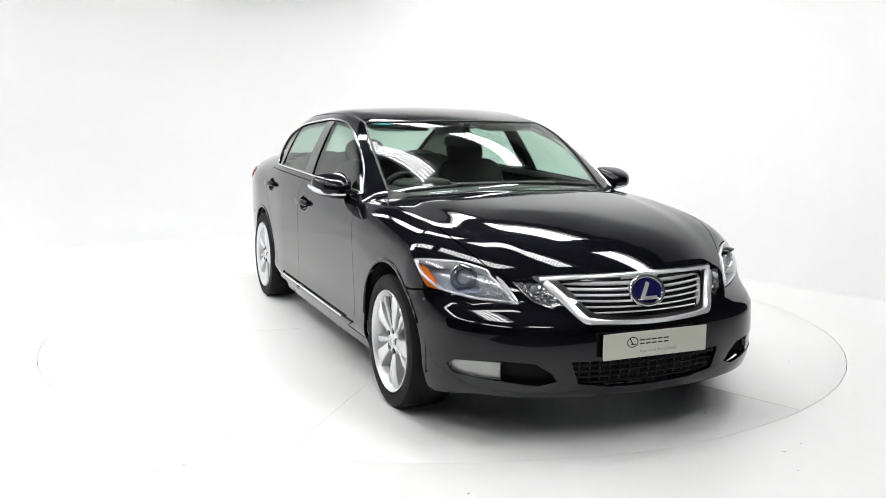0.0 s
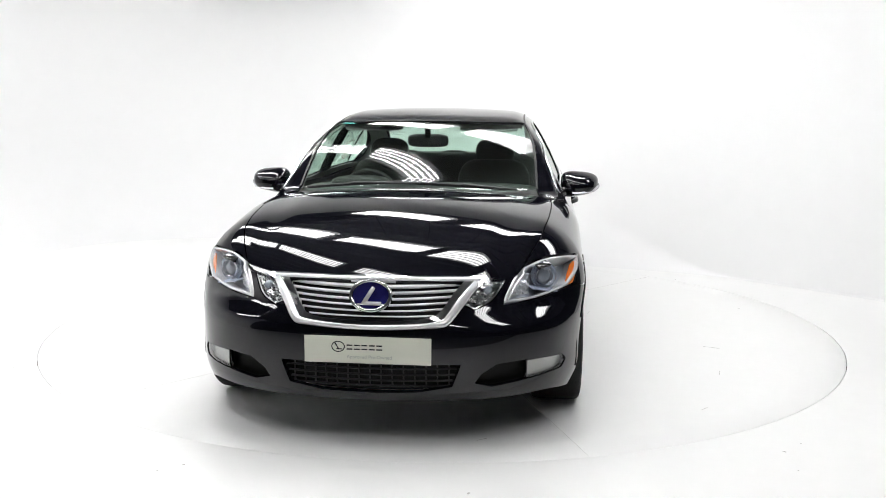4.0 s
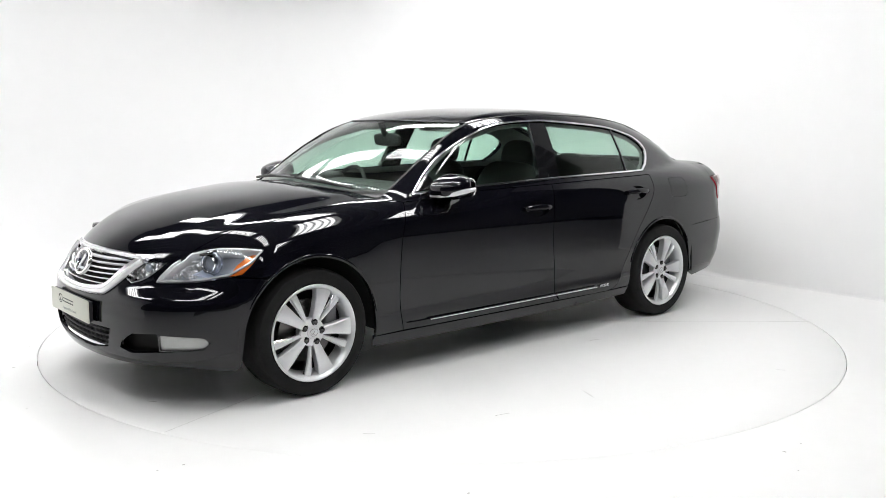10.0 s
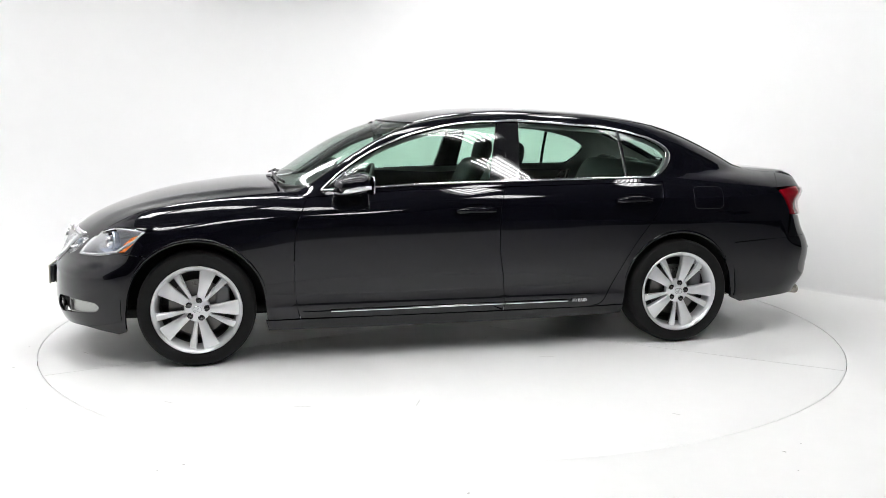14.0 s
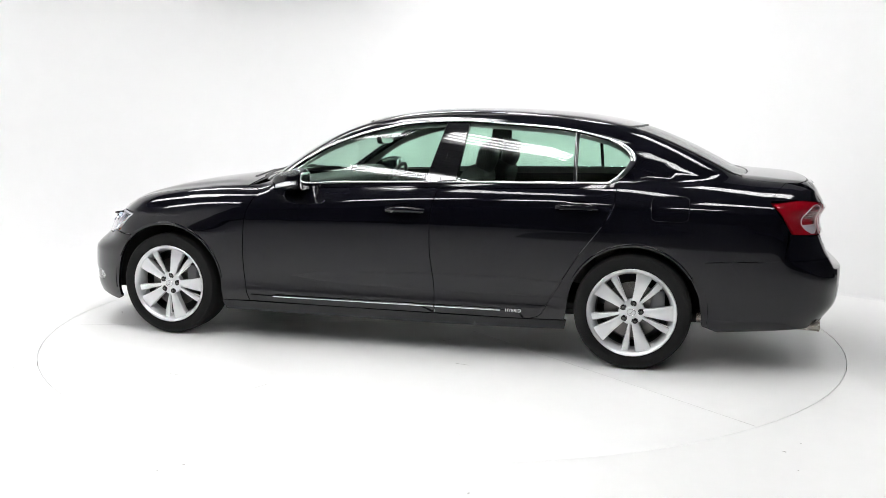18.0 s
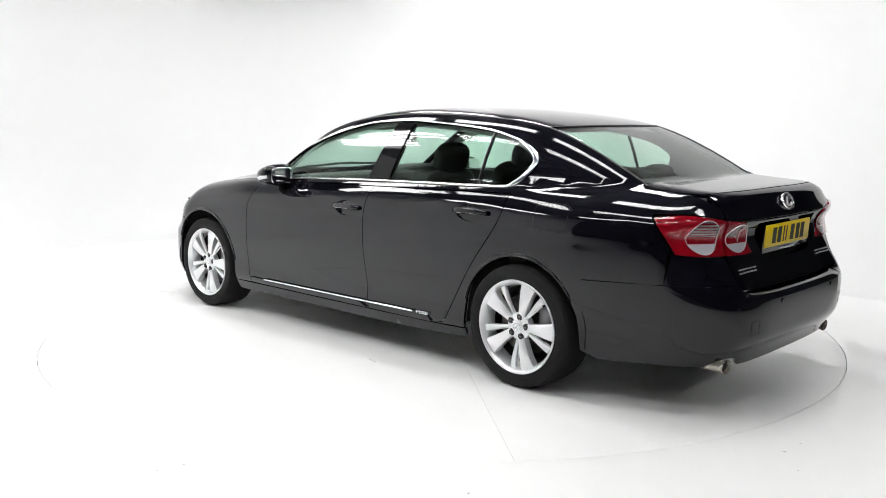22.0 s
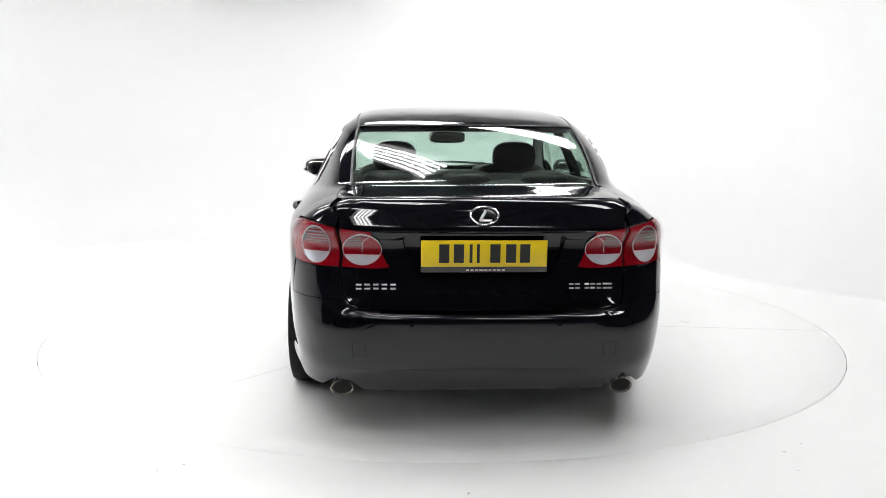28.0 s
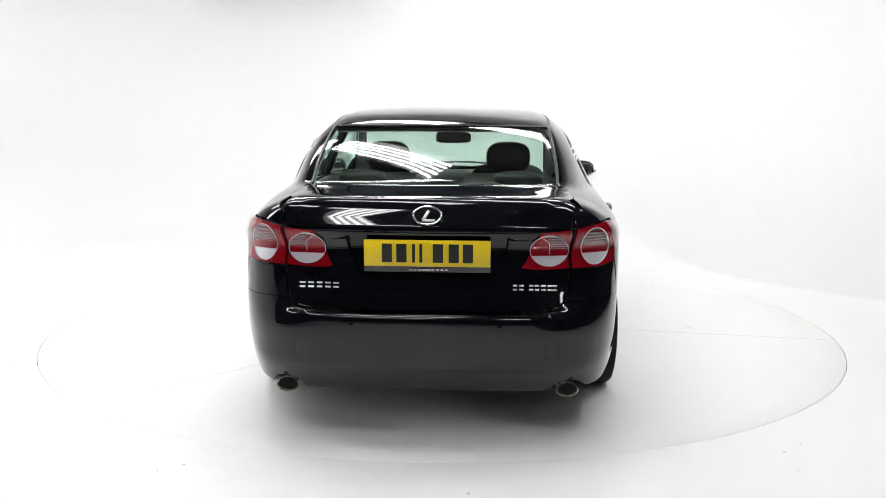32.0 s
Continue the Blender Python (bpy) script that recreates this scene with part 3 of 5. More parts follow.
def half_panel(name, outline, mat, label="", **k):
    """A panel across the middle with no seam: its half outline is doubled on the unrolled skin."""
    top = .85 * math.pi / 2
    q = outline
    # rotate so that the run off the middle line is in one piece
    n = len(q)
    s = next(k for k in range(n) if q[k, 1] >= top - 1e-5 and q[(k + 1) % n, 1] < top - 1e-5)
    run = [q[(s + k) % n] for k in range(n)]
    e = max(k for k in range(n) if run[k][1] < top - 1e-5)
    run = np.array(run[:min(e + 2, n)])
    twin = run[::-1].copy()
    twin[:, 1] = 2 * top - twin[:, 1]
    full = np.vstack([run, twin[1:-1]])
    return skin_part(name, [sheet(roll, full, **k)], mat, car, label)


half_panel("hood", hood, PAINT, gap=G, cell=.028)
half_panel("roof", roof, PAINT, gap=G, cell=.03)

# windscreen and rear window
screen = ring(roll, screen_side, screen_top, middle(.30, 1.00), cowl)
half_panel("windscreen", screen, SCREEN_GLASS, "green-tinted windscreen", gap=.006, cell=.03, out=-.003, deep=.0).visible_shadow = False
backlight = ring(roll, back_side, back_low, middle(-2.03, -1.435), back_top)
half_panel("rear_window", backlight, SCREEN_GLASS, "green-tinted rear window", gap=.006, cell=.03, out=-.003, deep=.0).visible_shadow = False

# top edge of the rear bumper
rb_top = curve(np.vstack([side((-1.75, .606)), side((-2.0, .618)), side((-2.2, .626)), aft((.60, .63)), aft((.555, .605)), aft((.48, .584)), aft((.3, .578)), aft((0, .577))]), 5)
HANDLES = ((-.135, .834), (-1.112, .880))


def scoop_line(x, z, k=1.):
    """The rim of the hollow behind a door handle, on the unrolled skin."""
    t = np.radians(np.linspace(0, 360, 40, endpoint=False))
    return roll(side(*[(x + k * .105 * math.cos(a), z - .006 + k * .046 * math.sin(a)) for a in t]), True)


for mir in (False, True):
    skin_part("front_fender", [sheet(roll, fender, gap=G)], PAINT, car, mirror=mir)
    fd = skin_part("front_door", [sheet(roll, front_door, [scoop_line(*HANDLES[0])], gap=G, deep=.012)], PAINT, car, mirror=mir)
    rd = skin_part("rear_door", [sheet(roll, rear_door, [scoop_line(*HANDLES[1])], gap=G, deep=.012)], PAINT, car, mirror=mir)
    # frame round the side windows: pillars and cant rail in one pressing
    a_out = ring(roll, side((.812, .918)), deck((.93, .735)), cowl[::-1][:1], screen_side, rail, back_side, deck((-1.975, .600)),
                 trunk_side, corner_line, side(*curve([(-2.118, .928), (-2.168, .86), (-2.228, .767)], 4)), rb_top[10::-1],
                 arch_r[::-1][9:-3], side((-1.062, .25), (-.95, .249), (-.858, .248)), door_rear, belt[::-1])
    skin_part("side_frame", [sheet(roll, a_out, [dlo], gap=G)], PAINT, car, "roof pillars and rear wing in one pressing", mirror=mir)
    skin_part("side_window", [sheet(roll, inset(dlo, .008), out=-.006, deep=0)], SIDE_GLASS, car, "green-tinted side glass", mirror=mir).visible_shadow = False
    sill = ring(roll, side((1.06, .240), (.868, .241), (-.312, .242), (-.858, .245), (-1.062, .248)), side((-1.072, .248), (-1.060, .192), (-.3, .176), (.5, .174), (1.045, .178), (1.06, .240)))
    skin_part("sill", [sheet(roll, sill, gap=G, deep=.015)], PAINT, car, mirror=mir)

# bumpers, cut on the skin unrolled about the nose and the tail
fb_low = curve(np.vstack([fore((0, .204)), fore((.3, .205)), fore((.55, .210)), side((2.03, .216)), side((1.93, .200)), side((1.815, .180))]), 5)
lamp_low = curve(np.array([(1.80, .752, .632), (1.93, .670, .604), (2.075, .545, .593)]), 5)
lamp_in = curve(np.array([(2.075, .545, .593), (2.012, .582, .665), (1.955, .608, .706)]), 5)
small_out = curve(np.array([(2.015, .555, .690), (2.11, .505, .612), (2.165, .435, .583)]), 5)
small_in = curve(np.array([(2.165, .435, .583), (2.186, .378, .616), (2.14, .405, .655), (2.075, .440, .700)]), 5)
small_top = curve(np.array([(2.075, .440, .700), (2.045, .50, .700), (2.015, .555, .690)]), 4)
grille_edge = curve(np.array([(2.06, .475, .700), (2.166, .408, .622), (2.241, .336, .538), (2.262, .285, .522), (2.30, .12, .514), (2.305, 0, .512)]), 5)
fb = ring(nose, fb_low, side((1.797, .20)), arch_f[5:14], side((1.655, .612), (1.72, .622), (1.80, .632)), lamp_low, lamp_in, small_out, small_in[:6], grille_edge[5:], fore((0, .512), (0, .204)))
low_hole = np.vstack([fore((.375, .371)), fore((.340, .275)), fore((.20, .252)), fore((0, .247))])
air_q = nose(np.vstack([low_hole, low_hole[::-1][1:] * (1, -1, 1)]), True)
duct = np.vstack([side((1.965, .362)), fore((.636, .374)), fore((.52, .366)), fore((.455, .325)), fore((.43, .288)), fore((.50, .268)), fore((.636, .286)), side((1.962, .303)), side((1.935, .335))])
duct_q = nose(duct, True)


def nose_panel(name, outline, mat, label="", way=nose, holes=(), **k):
    n = len(outline)
    s = next(k for k in range(n) if outline[k, 0] <= 1e-4 and outline[(k + 1) % n, 0] > 1e-4)
    o = [outline[(s + k) % n] for k in range(n)]
    e = max(k for k in range(n) if o[k][0] > 1e-4)
    run = np.array(o[:min(e + 2, n)])
    twin = run[::-1] * (-1, 1)
    return skin_part(name, [sheet(way, np.vstack([run, twin[1:-1]]), holes, **k)], mat, car, label)


nose_panel("front_bumper", fb, PAINT, gap=G, cell=.028, holes=(air_q, duct_q, duct_q * (-1, 1)))
notch = curve(aft((.505, .244), (.522, .262), (.545, .280), (.57, .286), (.606, .286), (.632, .280), (.655, .262), (.672, .246)), 3)
rb_low = np.vstack([aft((0, .244), (.15, .244), (.3, .244), (.45, .243)), notch, curve(np.vstack([side((-2.27, .245)), side((-2.15, .240)), side((-2.0, .232)), side((-1.83, .224))]), 4)])
rb = ring(tail, rb_low, side((-1.792, .26), (-1.788, .32), (-1.772, .42), (-1.733, .505), (-1.75, .606)), rb_top, aft((0, .577), (0, .244)))
nose_panel("rear_bumper", rb, PAINT, way=tail, gap=G, cell=.018)
lid_top = np.vstack([curve(np.vstack([deck((-2.34, 0)), deck((-2.335, .3)), deck((-2.305, .52)), deck((-2.27, .585))]), 5)])
tl = ring(tail, aft((0, .583), (.3, .584), (.48, .591)), curve(aft((.48, .591), (.545, .613), (.575, .66), (.588, .75)), 4), curve(aft((.588, .75), (.588, .9), (.60, .96)), 4),
          lid_top[::-1], np.vstack([deck((-2.34, 0)), aft((0, .583))]))
pan = curve(aft((.0, .888), (.30, .888), (.335, .875), (.325, .82), (.285, .745), (.25, .715), (.19, .705), (0, .704)), 3)
pan_q = tail(np.vstack([pan, pan[::-1][1:-1] * (1, -1, 1)]), True)
nose_panel("trunk_lid", tl, PAINT, way=tail, gap=G, cell=.03, holes=(pan_q,), deep=.03)
skin_part("plate_recess", [sheet(tail, inset(pan_q, -.01), out=-.028, deep=0)], PAINT, car, "sunken panel behind the number plate")
deck_out = ring(roll, deck((-1.975, .600)), trunk_side, np.vstack([deck((-2.2, .610)), lid_top[::-1]]), middle(-2.34, -2.04), back_low[::-1])
half_panel("trunk_deck", deck_out, PAINT, "flat top of the boot lid", gap=.0, cell=.03)


for mir in (False, True):
    low = ring(tail, side((-2.228, .767), (-2.212, .70)), rb_top[10:11], rb_top[10:21], curve(aft((.552, .610), (.58, .66), (.594, .748)), 3), np.array([(-2.37, .597, .748), (-2.325, .70, .752), (-2.228, .785, .763)]))
    high = ring(tail, np.vstack([deck((-2.2, .610)), deck((-2.27, .585))]), aft((.600, .97), (.602, .926)), np.array([(-2.37, .602, .926), (-2.31, .69, .942), (-2.217, .735, .946), (-2.122, .768, .931)]), corner_line[::-1])
    skin_part("rear_corner", [sheet(tail, low, cell=.02)], PAINT, car, "body-colour corner under the tail light", mirror=mir)
    skin_part("shoulder_corner", [sheet(tail, high, cell=.02)], PAINT, car, "body-colour corner over the tail light", mirror=mir)

# ---- wheels ----
def wheel_parts():
    t = lathe([(.236, -.10), (.250, -.112), (.285, -.118), (.305, -.112), (.314, -.10), (WR, -.07), (WR, .07), (.314, .10), (.305, .112), (.285, .118), (.250, .112), (.236, .10), (.236, -.10)], 96)
    return t


def spoke(a0, prof, back):
    b = bmesh.new()
    rows = []
    for r, y, h, bow in prof:
        rows.append([b.verts.new((r, y, -h)), b.verts.new((r, y + .004, -h + .004)), b.verts.new((r, y + .004 + bow, 0)), b.verts.new((r, y + .004, h - .004)), b.verts.new((r, y, h)),
                     b.verts.new((r, y - back, h * .92)), b.verts.new((r, y - back, -h * .92))])
    for p, q in zip(rows, rows[1:]):
        for i in range(7):
            b.faces.new((p[i], p[(i + 1) % 7], q[(i + 1) % 7], q[i]))
    b.faces.new(rows[0]), b.faces.new(rows[-1])
    bmesh.ops.recalc_face_normals(b, faces=b.faces)
    bmesh.ops.transform(b, matrix=pose(0, 0, 0, 0, -a0, 0), verts=b.verts)
    return b


def spoke_wheel(w):
    part("tyre", wheel_parts(), TYRE, w, "black low-profile tyre")
    rim = lathe([(.224, -.09), (.224, .02), (.214, .05), (.226, .085), (.238, .106), (.243, .112), (.240, .116), (.233, .113), (.226, .105), (.219, .094), (.213, .08), (.205, .04), (.205, -.09)], 96)
    part("rim", rim, ALLOY, w, "polished silver alloy rim")
    for k in range(5):
        part("spoke", spoke(35 + 72 * k, [(.03, .088, .019, .002), (.07, .092, .020, .003), (.12, .098, .026, .004), (.17, .101, .035, .003), (.205, .099, .042, .002), (.226, .094, .047, 0)], .040), ALLOY, w, "wide silver spoke")
        part("spoke", spoke(61.5 + 72 * k, [(.045, .080, .006, .001), (.09, .086, .0085, .002), (.15, .092, .0125, .002), (.20, .092, .0165, .001), (.222, .087, .018, 0)], .034), ALLOY, w, "slim silver spoke")
        for d in (-5.2, 5.2):
            part("spoke_edge", spoke(61.5 + d + 72 * k, [(.06, .070, .0015, .0005), (.10, .074, .0025, .0005), (.16, .078, .0035, .0005), (.216, .076, .005, 0)], .024), CHROME, w, "bright recessed flank of the slim spoke")
    part("hub_plate", lathe([(.001, .094), (.040, .094), (.066, .090), (.071, .084), (.071, .05)], 40), ALLOY, w)
    part("hub_cap", lathe([(.001, .103), (.027, .103), (.032, .100), (.034, .092)], 32), ALLOY, w, "silver centre cap")
    t = np.linspace(0, 2 * math.pi, 36, endpoint=False)
    part("cap_ring", strip(np.stack([.023 * np.cos(t), .1032 + 0 * t, .018 * np.sin(t)], -1), .0032, .0012, np.tile([0., 1, 0], (36, 1)), True), SATIN, w, "raised oval on the cap")
    part("badge_bar", box((.027, .0025, .0042), pose(0, .104, 0, 0, 50, 0), .001, 1), SATIN, w)
    part("badge_bar", box((.022, .0025, .0036), pose(.004, .104, -.006, 0, -15, 0), .001, 1), SATIN, w)
    for k in range(5):
        a = radians(31 + 72 * k)
        # flat disc whose dark colour stands for shade round the nut
        part("nut_shade", rod(.0185, .004, pose(.053 * math.cos(a), .0925, .053 * math.sin(a), 90, 0, 0), 24), ALLOYD, w, "dark disc round the nut, shade put into its colour")
        part("lug_nut", rod(.0145, .022, pose(.053 * math.cos(a), .088, .053 * math.sin(a), 90, 0, 0), 20, bevel=.002), GLOSSBLACK, w)
        part("lug_cap", rod(.0055, .010, pose(.053 * math.cos(a), .0955, .053 * math.sin(a), 90, 0, 0), 6, bevel=.001), STEEL, w)
    a = radians(140)
    part("valve", rod(.004, .03, pose(.198 * math.cos(a), .075, .198 * math.sin(a), 90, 0, 0), 12, bevel=.001), PLASTIC, w)
    part("brake_disc", lathe([(.06, .0), (.06, .03), (.155, .03), (.155, .01), (.06, .01)], 64), STEEL, w)
    part("caliper", box((.075, .05, .16), pose(-.135, .03, .04, 0, 0, 0), .018, 3), CALIPER, w)
    # hub and barrel coloured dark for the shade behind the spokes
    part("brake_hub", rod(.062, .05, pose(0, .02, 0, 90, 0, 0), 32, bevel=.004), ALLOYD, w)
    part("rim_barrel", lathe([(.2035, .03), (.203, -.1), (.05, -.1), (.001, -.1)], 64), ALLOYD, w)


for xx, sy in ((WX, 1), (WX, -1), (-WX, 1), (-WX, -1)):
    w = new("wheel")
    w.parent = car
    w.location = (xx + CAR_SHIFT[0], sy * .775 + CAR_SHIFT[1], WZ)
    if sy < 0:
        w.rotation_euler = (0, 0, math.pi)
    spoke_wheel(w)

# wheel houses and floor pan
for xx in (WX, -WX):
    for sy in (1, -1):
        b = bmesh.new()
        rows = []
        for y in (.86, .45):
            rows.append([b.verts.new((xx + .40 * math.cos(a), sy * y, .325 + .40 * math.sin(a))) for a in np.radians(np.linspace(-8, 188, 40))])
        for i in range(39):
            b.faces.new((rows[0][i], rows[0][i + 1], rows[1][i + 1], rows[1][i]))
        b.faces.new(rows[1])
        part("wheel_liner", b, LINER, car)
part("floor_pan", box((4.1, 1.1, .06), pose(0, 0, .24), .02), LINER, car, "dark underside")
part("floor_pan", box((1.8, 1.46, .05), pose(0, 0, .245), .02), LINER, car, "dark underside")
# ---- front: lamps, grille, plate ----
def unroll(way, pts):
    return way(np.asarray(pts, float), True)


def sk(name, way, q, mat, parent, label="", mir=False, cell=.02, holes=(), **k):
    """A piece of skin on outline q under a part."""
    return skin_part(name, [sheet(way, q, holes, cell=cell, **k)], mat, parent, label, mirror=mir)


def bead(name, way, pts, width, thick, mat, parent, label="", mir=False, out=0., closed=False):
    """A bar that follows the skin through the places given."""
    p, n = on_skin(way, pts, out)
    b = strip(p, width, thick, n, closed)
    return part(name, flip_y(b) if mir else b, mat, parent, label)


def moved(bm, m):
    bmesh.ops.transform(bm, matrix=m, verts=bm.verts)
    return bm


def holder(name, label=""):
    """An empty part of the car that carries its pieces."""
    h = new(name)
    h.parent = car
    OWN.add(h.name)
    return tagged(h, label)


head = ring(nose, lamp_top, side((1.665, .752), (1.74, .69), (1.80, .632)), lamp_low, lamp_in, np.array([(1.955, .608, .706), (1.94, .611, .722), (1.925, .613, .739)]))
amber = unroll(nose, np.vstack([side((1.700, .730)), side((1.728, .697)), side((1.786, .644)), side((1.838, .634)), side((1.803, .683)), side((1.757, .722)), side((1.728, .732))]))
small = ring(nose, small_out, small_in, small_top)
for mir in (False, True):
    s = -1 if mir else 1
    h = holder("headlight", "clear headlight with a round projector and an amber marker")
    sk("lens", nose, inset(head, .003), LENS, h, "clear lens", mir, out=.004, deep=0).visible_shadow = False
    sk("bowl", nose, inset(head, .004), LAMPGREY, h, "silvery lamp bowl", mir, out=-.075, deep=0, cell=.02)
    sk("side_wall", nose, inset(head, .004), BRIGHT, h, "bright rim of the bowl", mir, out=-.004, deep=.07, holes=(inset(head, .014),))
    low_rim = np.vstack([lamp_low, lamp_in[1:-2]]) + (-.004, 0, .008)
    p, n = on_skin(nose, low_rim, -.006)
    w_ = np.interp(np.arange(len(p)), [0, 6, 11, 16, len(p) - 1], [.006, .011, .020, .017, .008])
    b = strip(p, w_, .008, n)
    part("rim_bar", flip_y(b) if mir else b, BRIGHT, h, "broad bright bar along the lens edge")
    sk("marker", nose, amber, AMBER, h, "amber marker lens", mir, out=-.012, deep=.004, cell=.012)
    c = Vector((1.868, s * .702, .686))
    d = pose(*c, 0, 0, s * 20)
    part("projector_dish", moved(lathe([(.036, .0), (.046, -.006), (.055, .002), (.058, .008), (.060, .006), (.056, -.014), (.045, -.03)], 48, axis="x"), d), BOWL, h, "smoky chrome dish")
    part("projector", moved(lathe([(.040, -.03), (.041, .016), (.038, .024), (.033, .018), (.031, 0)], 48, axis="x"), d), CHROME, h, "chrome ring")
    part("projector_glass", moved(ball((.020, .032, .032), pose(.004, 0, 0)), d), BULB, h, "round glass lens")
    # mirror facets in the inner end of the lamp, a bluish tray under the projector, a black hood over it, and the bright edge all round
    rr = random.Random(3)
    fs = bmesh.new()
    c0, c1, c2, c3 = (np.array(q) for q in ((1.925, .618, .700), (2.045, .548, .606), (1.945, .650, .612), (1.905, .655, .690)))
    for ia in range(8):
        for ib in range(6):
            a_, b_ = (ia + .5) / 8, (ib + .5) / 6
            p_ = (c0 * (1 - a_) + c1 * a_) * (1 - b_) + (c3 * (1 - a_) + c2 * a_) * b_
            box((.004, .020, .016), pose(p_[0] - .030 + rr.uniform(-.004, .004), s * (p_[1] - .012), p_[2], rr.uniform(-20, 20), rr.uniform(-32, 32), s * 40 + rr.uniform(-32, 32)), .002, 1, fs)
    part("facets", fs, CLEARREFL, h, "small mirror facets at the lamp's inner end", smooth=False)
    part("tray", box((.11, .12, .006), pose(1.865, s * .690, .632, -s * 8, 6, s * 28), .002), LAMPTRAY, h, "pale blue tray under the projector")
    part("upper_hood", box((.10, .06, .012), pose(1.862, s * .690, .738, s * 12, 8, s * 24), .004), GLOSSBLACK, h, "black hood over the projector")
    e_p, e_n = on_skin(nose, nose(inset(fine(head, .02), .009)), -.002)
    b = strip(e_p, .010, .006, e_n, True)
    part("lens_edge", flip_y(b) if mir else b, BRIGHT, h, "bright chrome edge round the lens")
    h2 = holder("inner_headlight", "small faceted headlight beside the grille")
    sk("lens", nose, inset(small, .003), LENS, h2, "clear lens", mir, out=.003, deep=0).visible_shadow = False
    sk("bowl", nose, inset(small, .002), CHROME, h2, "faceted mirror bowl", mir, out=-.040, deep=0)
    sk("bezel", nose, inset(small, .002), SATIN, h2, "bright surround", mir, out=-.004, deep=.04, holes=(inset(small, .006),))
    part("bulb", ball((.018, .020, .020), pose(2.072, s * .470, .652)), BULB, h2)
    rr = random.Random(8)
    fs = bmesh.new()
    c0, c1, c2, c3 = (np.array(q) for q in ((2.025, .545, .688), (2.145, .455, .598), (2.165, .395, .618), (2.070, .445, .697)))
    for ia in range(9):
        for ib in range(6):
            a_, b_ = (ia + .5) / 9, (ib + .5) / 6
            p_ = (c0 * (1 - a_) + c1 * a_) * (1 - b_) + (c3 * (1 - a_) + c2 * a_) * b_
            box((.004, .016, .015), pose(p_[0] - .026 + rr.uniform(-.004, .004), s * p_[1], p_[2], rr.uniform(-25, 25), rr.uniform(-38, 38), s * 38 + rr.uniform(-38, 38)), .002, 1, fs)
    part("facets", fs, CHROME, h2, "many small mirror facets", smooth=False)
    # fog lamp in its duct
    f = holder("fog_lamp", "oblong clear fog lamp at the end of a black duct")
    fog = unroll(nose, np.vstack([fore((.645, .366)), curve(np.vstack([fore((.70, .366)), side((1.985, .360)), side((1.955, .350)), side((1.945, .333)), side((1.955, .316)), side((1.985, .304)), fore((.70, .295))]), 3), fore((.645, .293))]))
    sk("lens", nose, fog, LENS, f, "clear lens", mir, out=-.004, deep=0).visible_shadow = False
    sk("bowl", nose, fog, FOGBOWL, f, "bright ribbed bowl", mir, out=-.022, deep=0)
    sk("rim", nose, inset(fog, -.003), GLOSSBLACK, f, "", mir, out=-.006, deep=.02, holes=(inset(fog, .001),))
    sk("duct", nose, inset(duct_q, -.035), DEEP, f, "black duct", mir, out=-.045, deep=0)
    part("duct_fin", box((.03, .012, .028), pose(2.105, s * .545, .325, 0, 0, s * 60), .004), PLASTIC, f)

# grille
g = holder("grille", "chrome radiator grille with level bars round a badge")
gin = np.array([(2.11, .392, .698), (2.19, .35, .645), (2.245, .29, .575), (2.268, .22, .556), (2.30, .1, .549), (2.305, 0, .548)])
gq = unroll(nose, np.vstack([grille_edge, (grille_edge * (1, -1, 1))[::-1][1:], fore((-.46, .706), (-.3, .712), (0, .716), (.3, .712), (.46, .706))]))
ginn = curve(gin, 4)
giq = unroll(nose, np.vstack([ginn, (ginn * (1, -1, 1))[::-1][1:], fore((-.38, .690), (-.2, .696), (0, .698), (.2, .696), (.38, .690))]))
skin_part("grille_frame", [sheet(nose, gq, [giq], cell=.018, out=.002, deep=.05)], CHROME, g, "bright chrome surround")
ge = grille_edge[grille_edge[:, 2] < .672]
edge = np.vstack([(ge * (1, -1, 1)), ge[::-1][1:]])
wide = np.interp(np.abs(edge[:, 1]), [0, .25, .33, .40, .475], [.019, .021, .032, .036, .022])
mid_p, mid_n = on_skin(nose, edge * (1, .972, 1) + (0, 0, .011), .003)
part("grille_rim", strip(mid_p, wide, .014, mid_n), BRIGHT, g, "broad chrome rim")
lip_p, lip_n = on_skin(nose, fore(*[(v, .704 - .012 * (v / .45) ** 2) for v in np.linspace(-.44, .44, 25)]), .003)
part("grille_rim", strip(lip_p, .016, .008, lip_n), BRIGHT, g, "chrome upper rim")
skin_part("grille_back", [sheet(nose, inset(giq, -.01), out=-.05, deep=0)], DEEP, g, "black depth behind the bars")
for k, (z, wide, tall) in enumerate(((.684, .366, .015), (.660, .352, .010), (.637, .338, .0085), (.614, .318, .0075), (.591, .296, .0065), (.569, .262, .006))):
    y = np.linspace(-wide, wide, 25)
    p, n = on_skin(nose, fore(*[(v, z + .006 * (v / .36) ** 2) for v in y]), -.020)
    part("grille_bar", strip(p, tall, .012, n), BARS, g, "bright level bar")


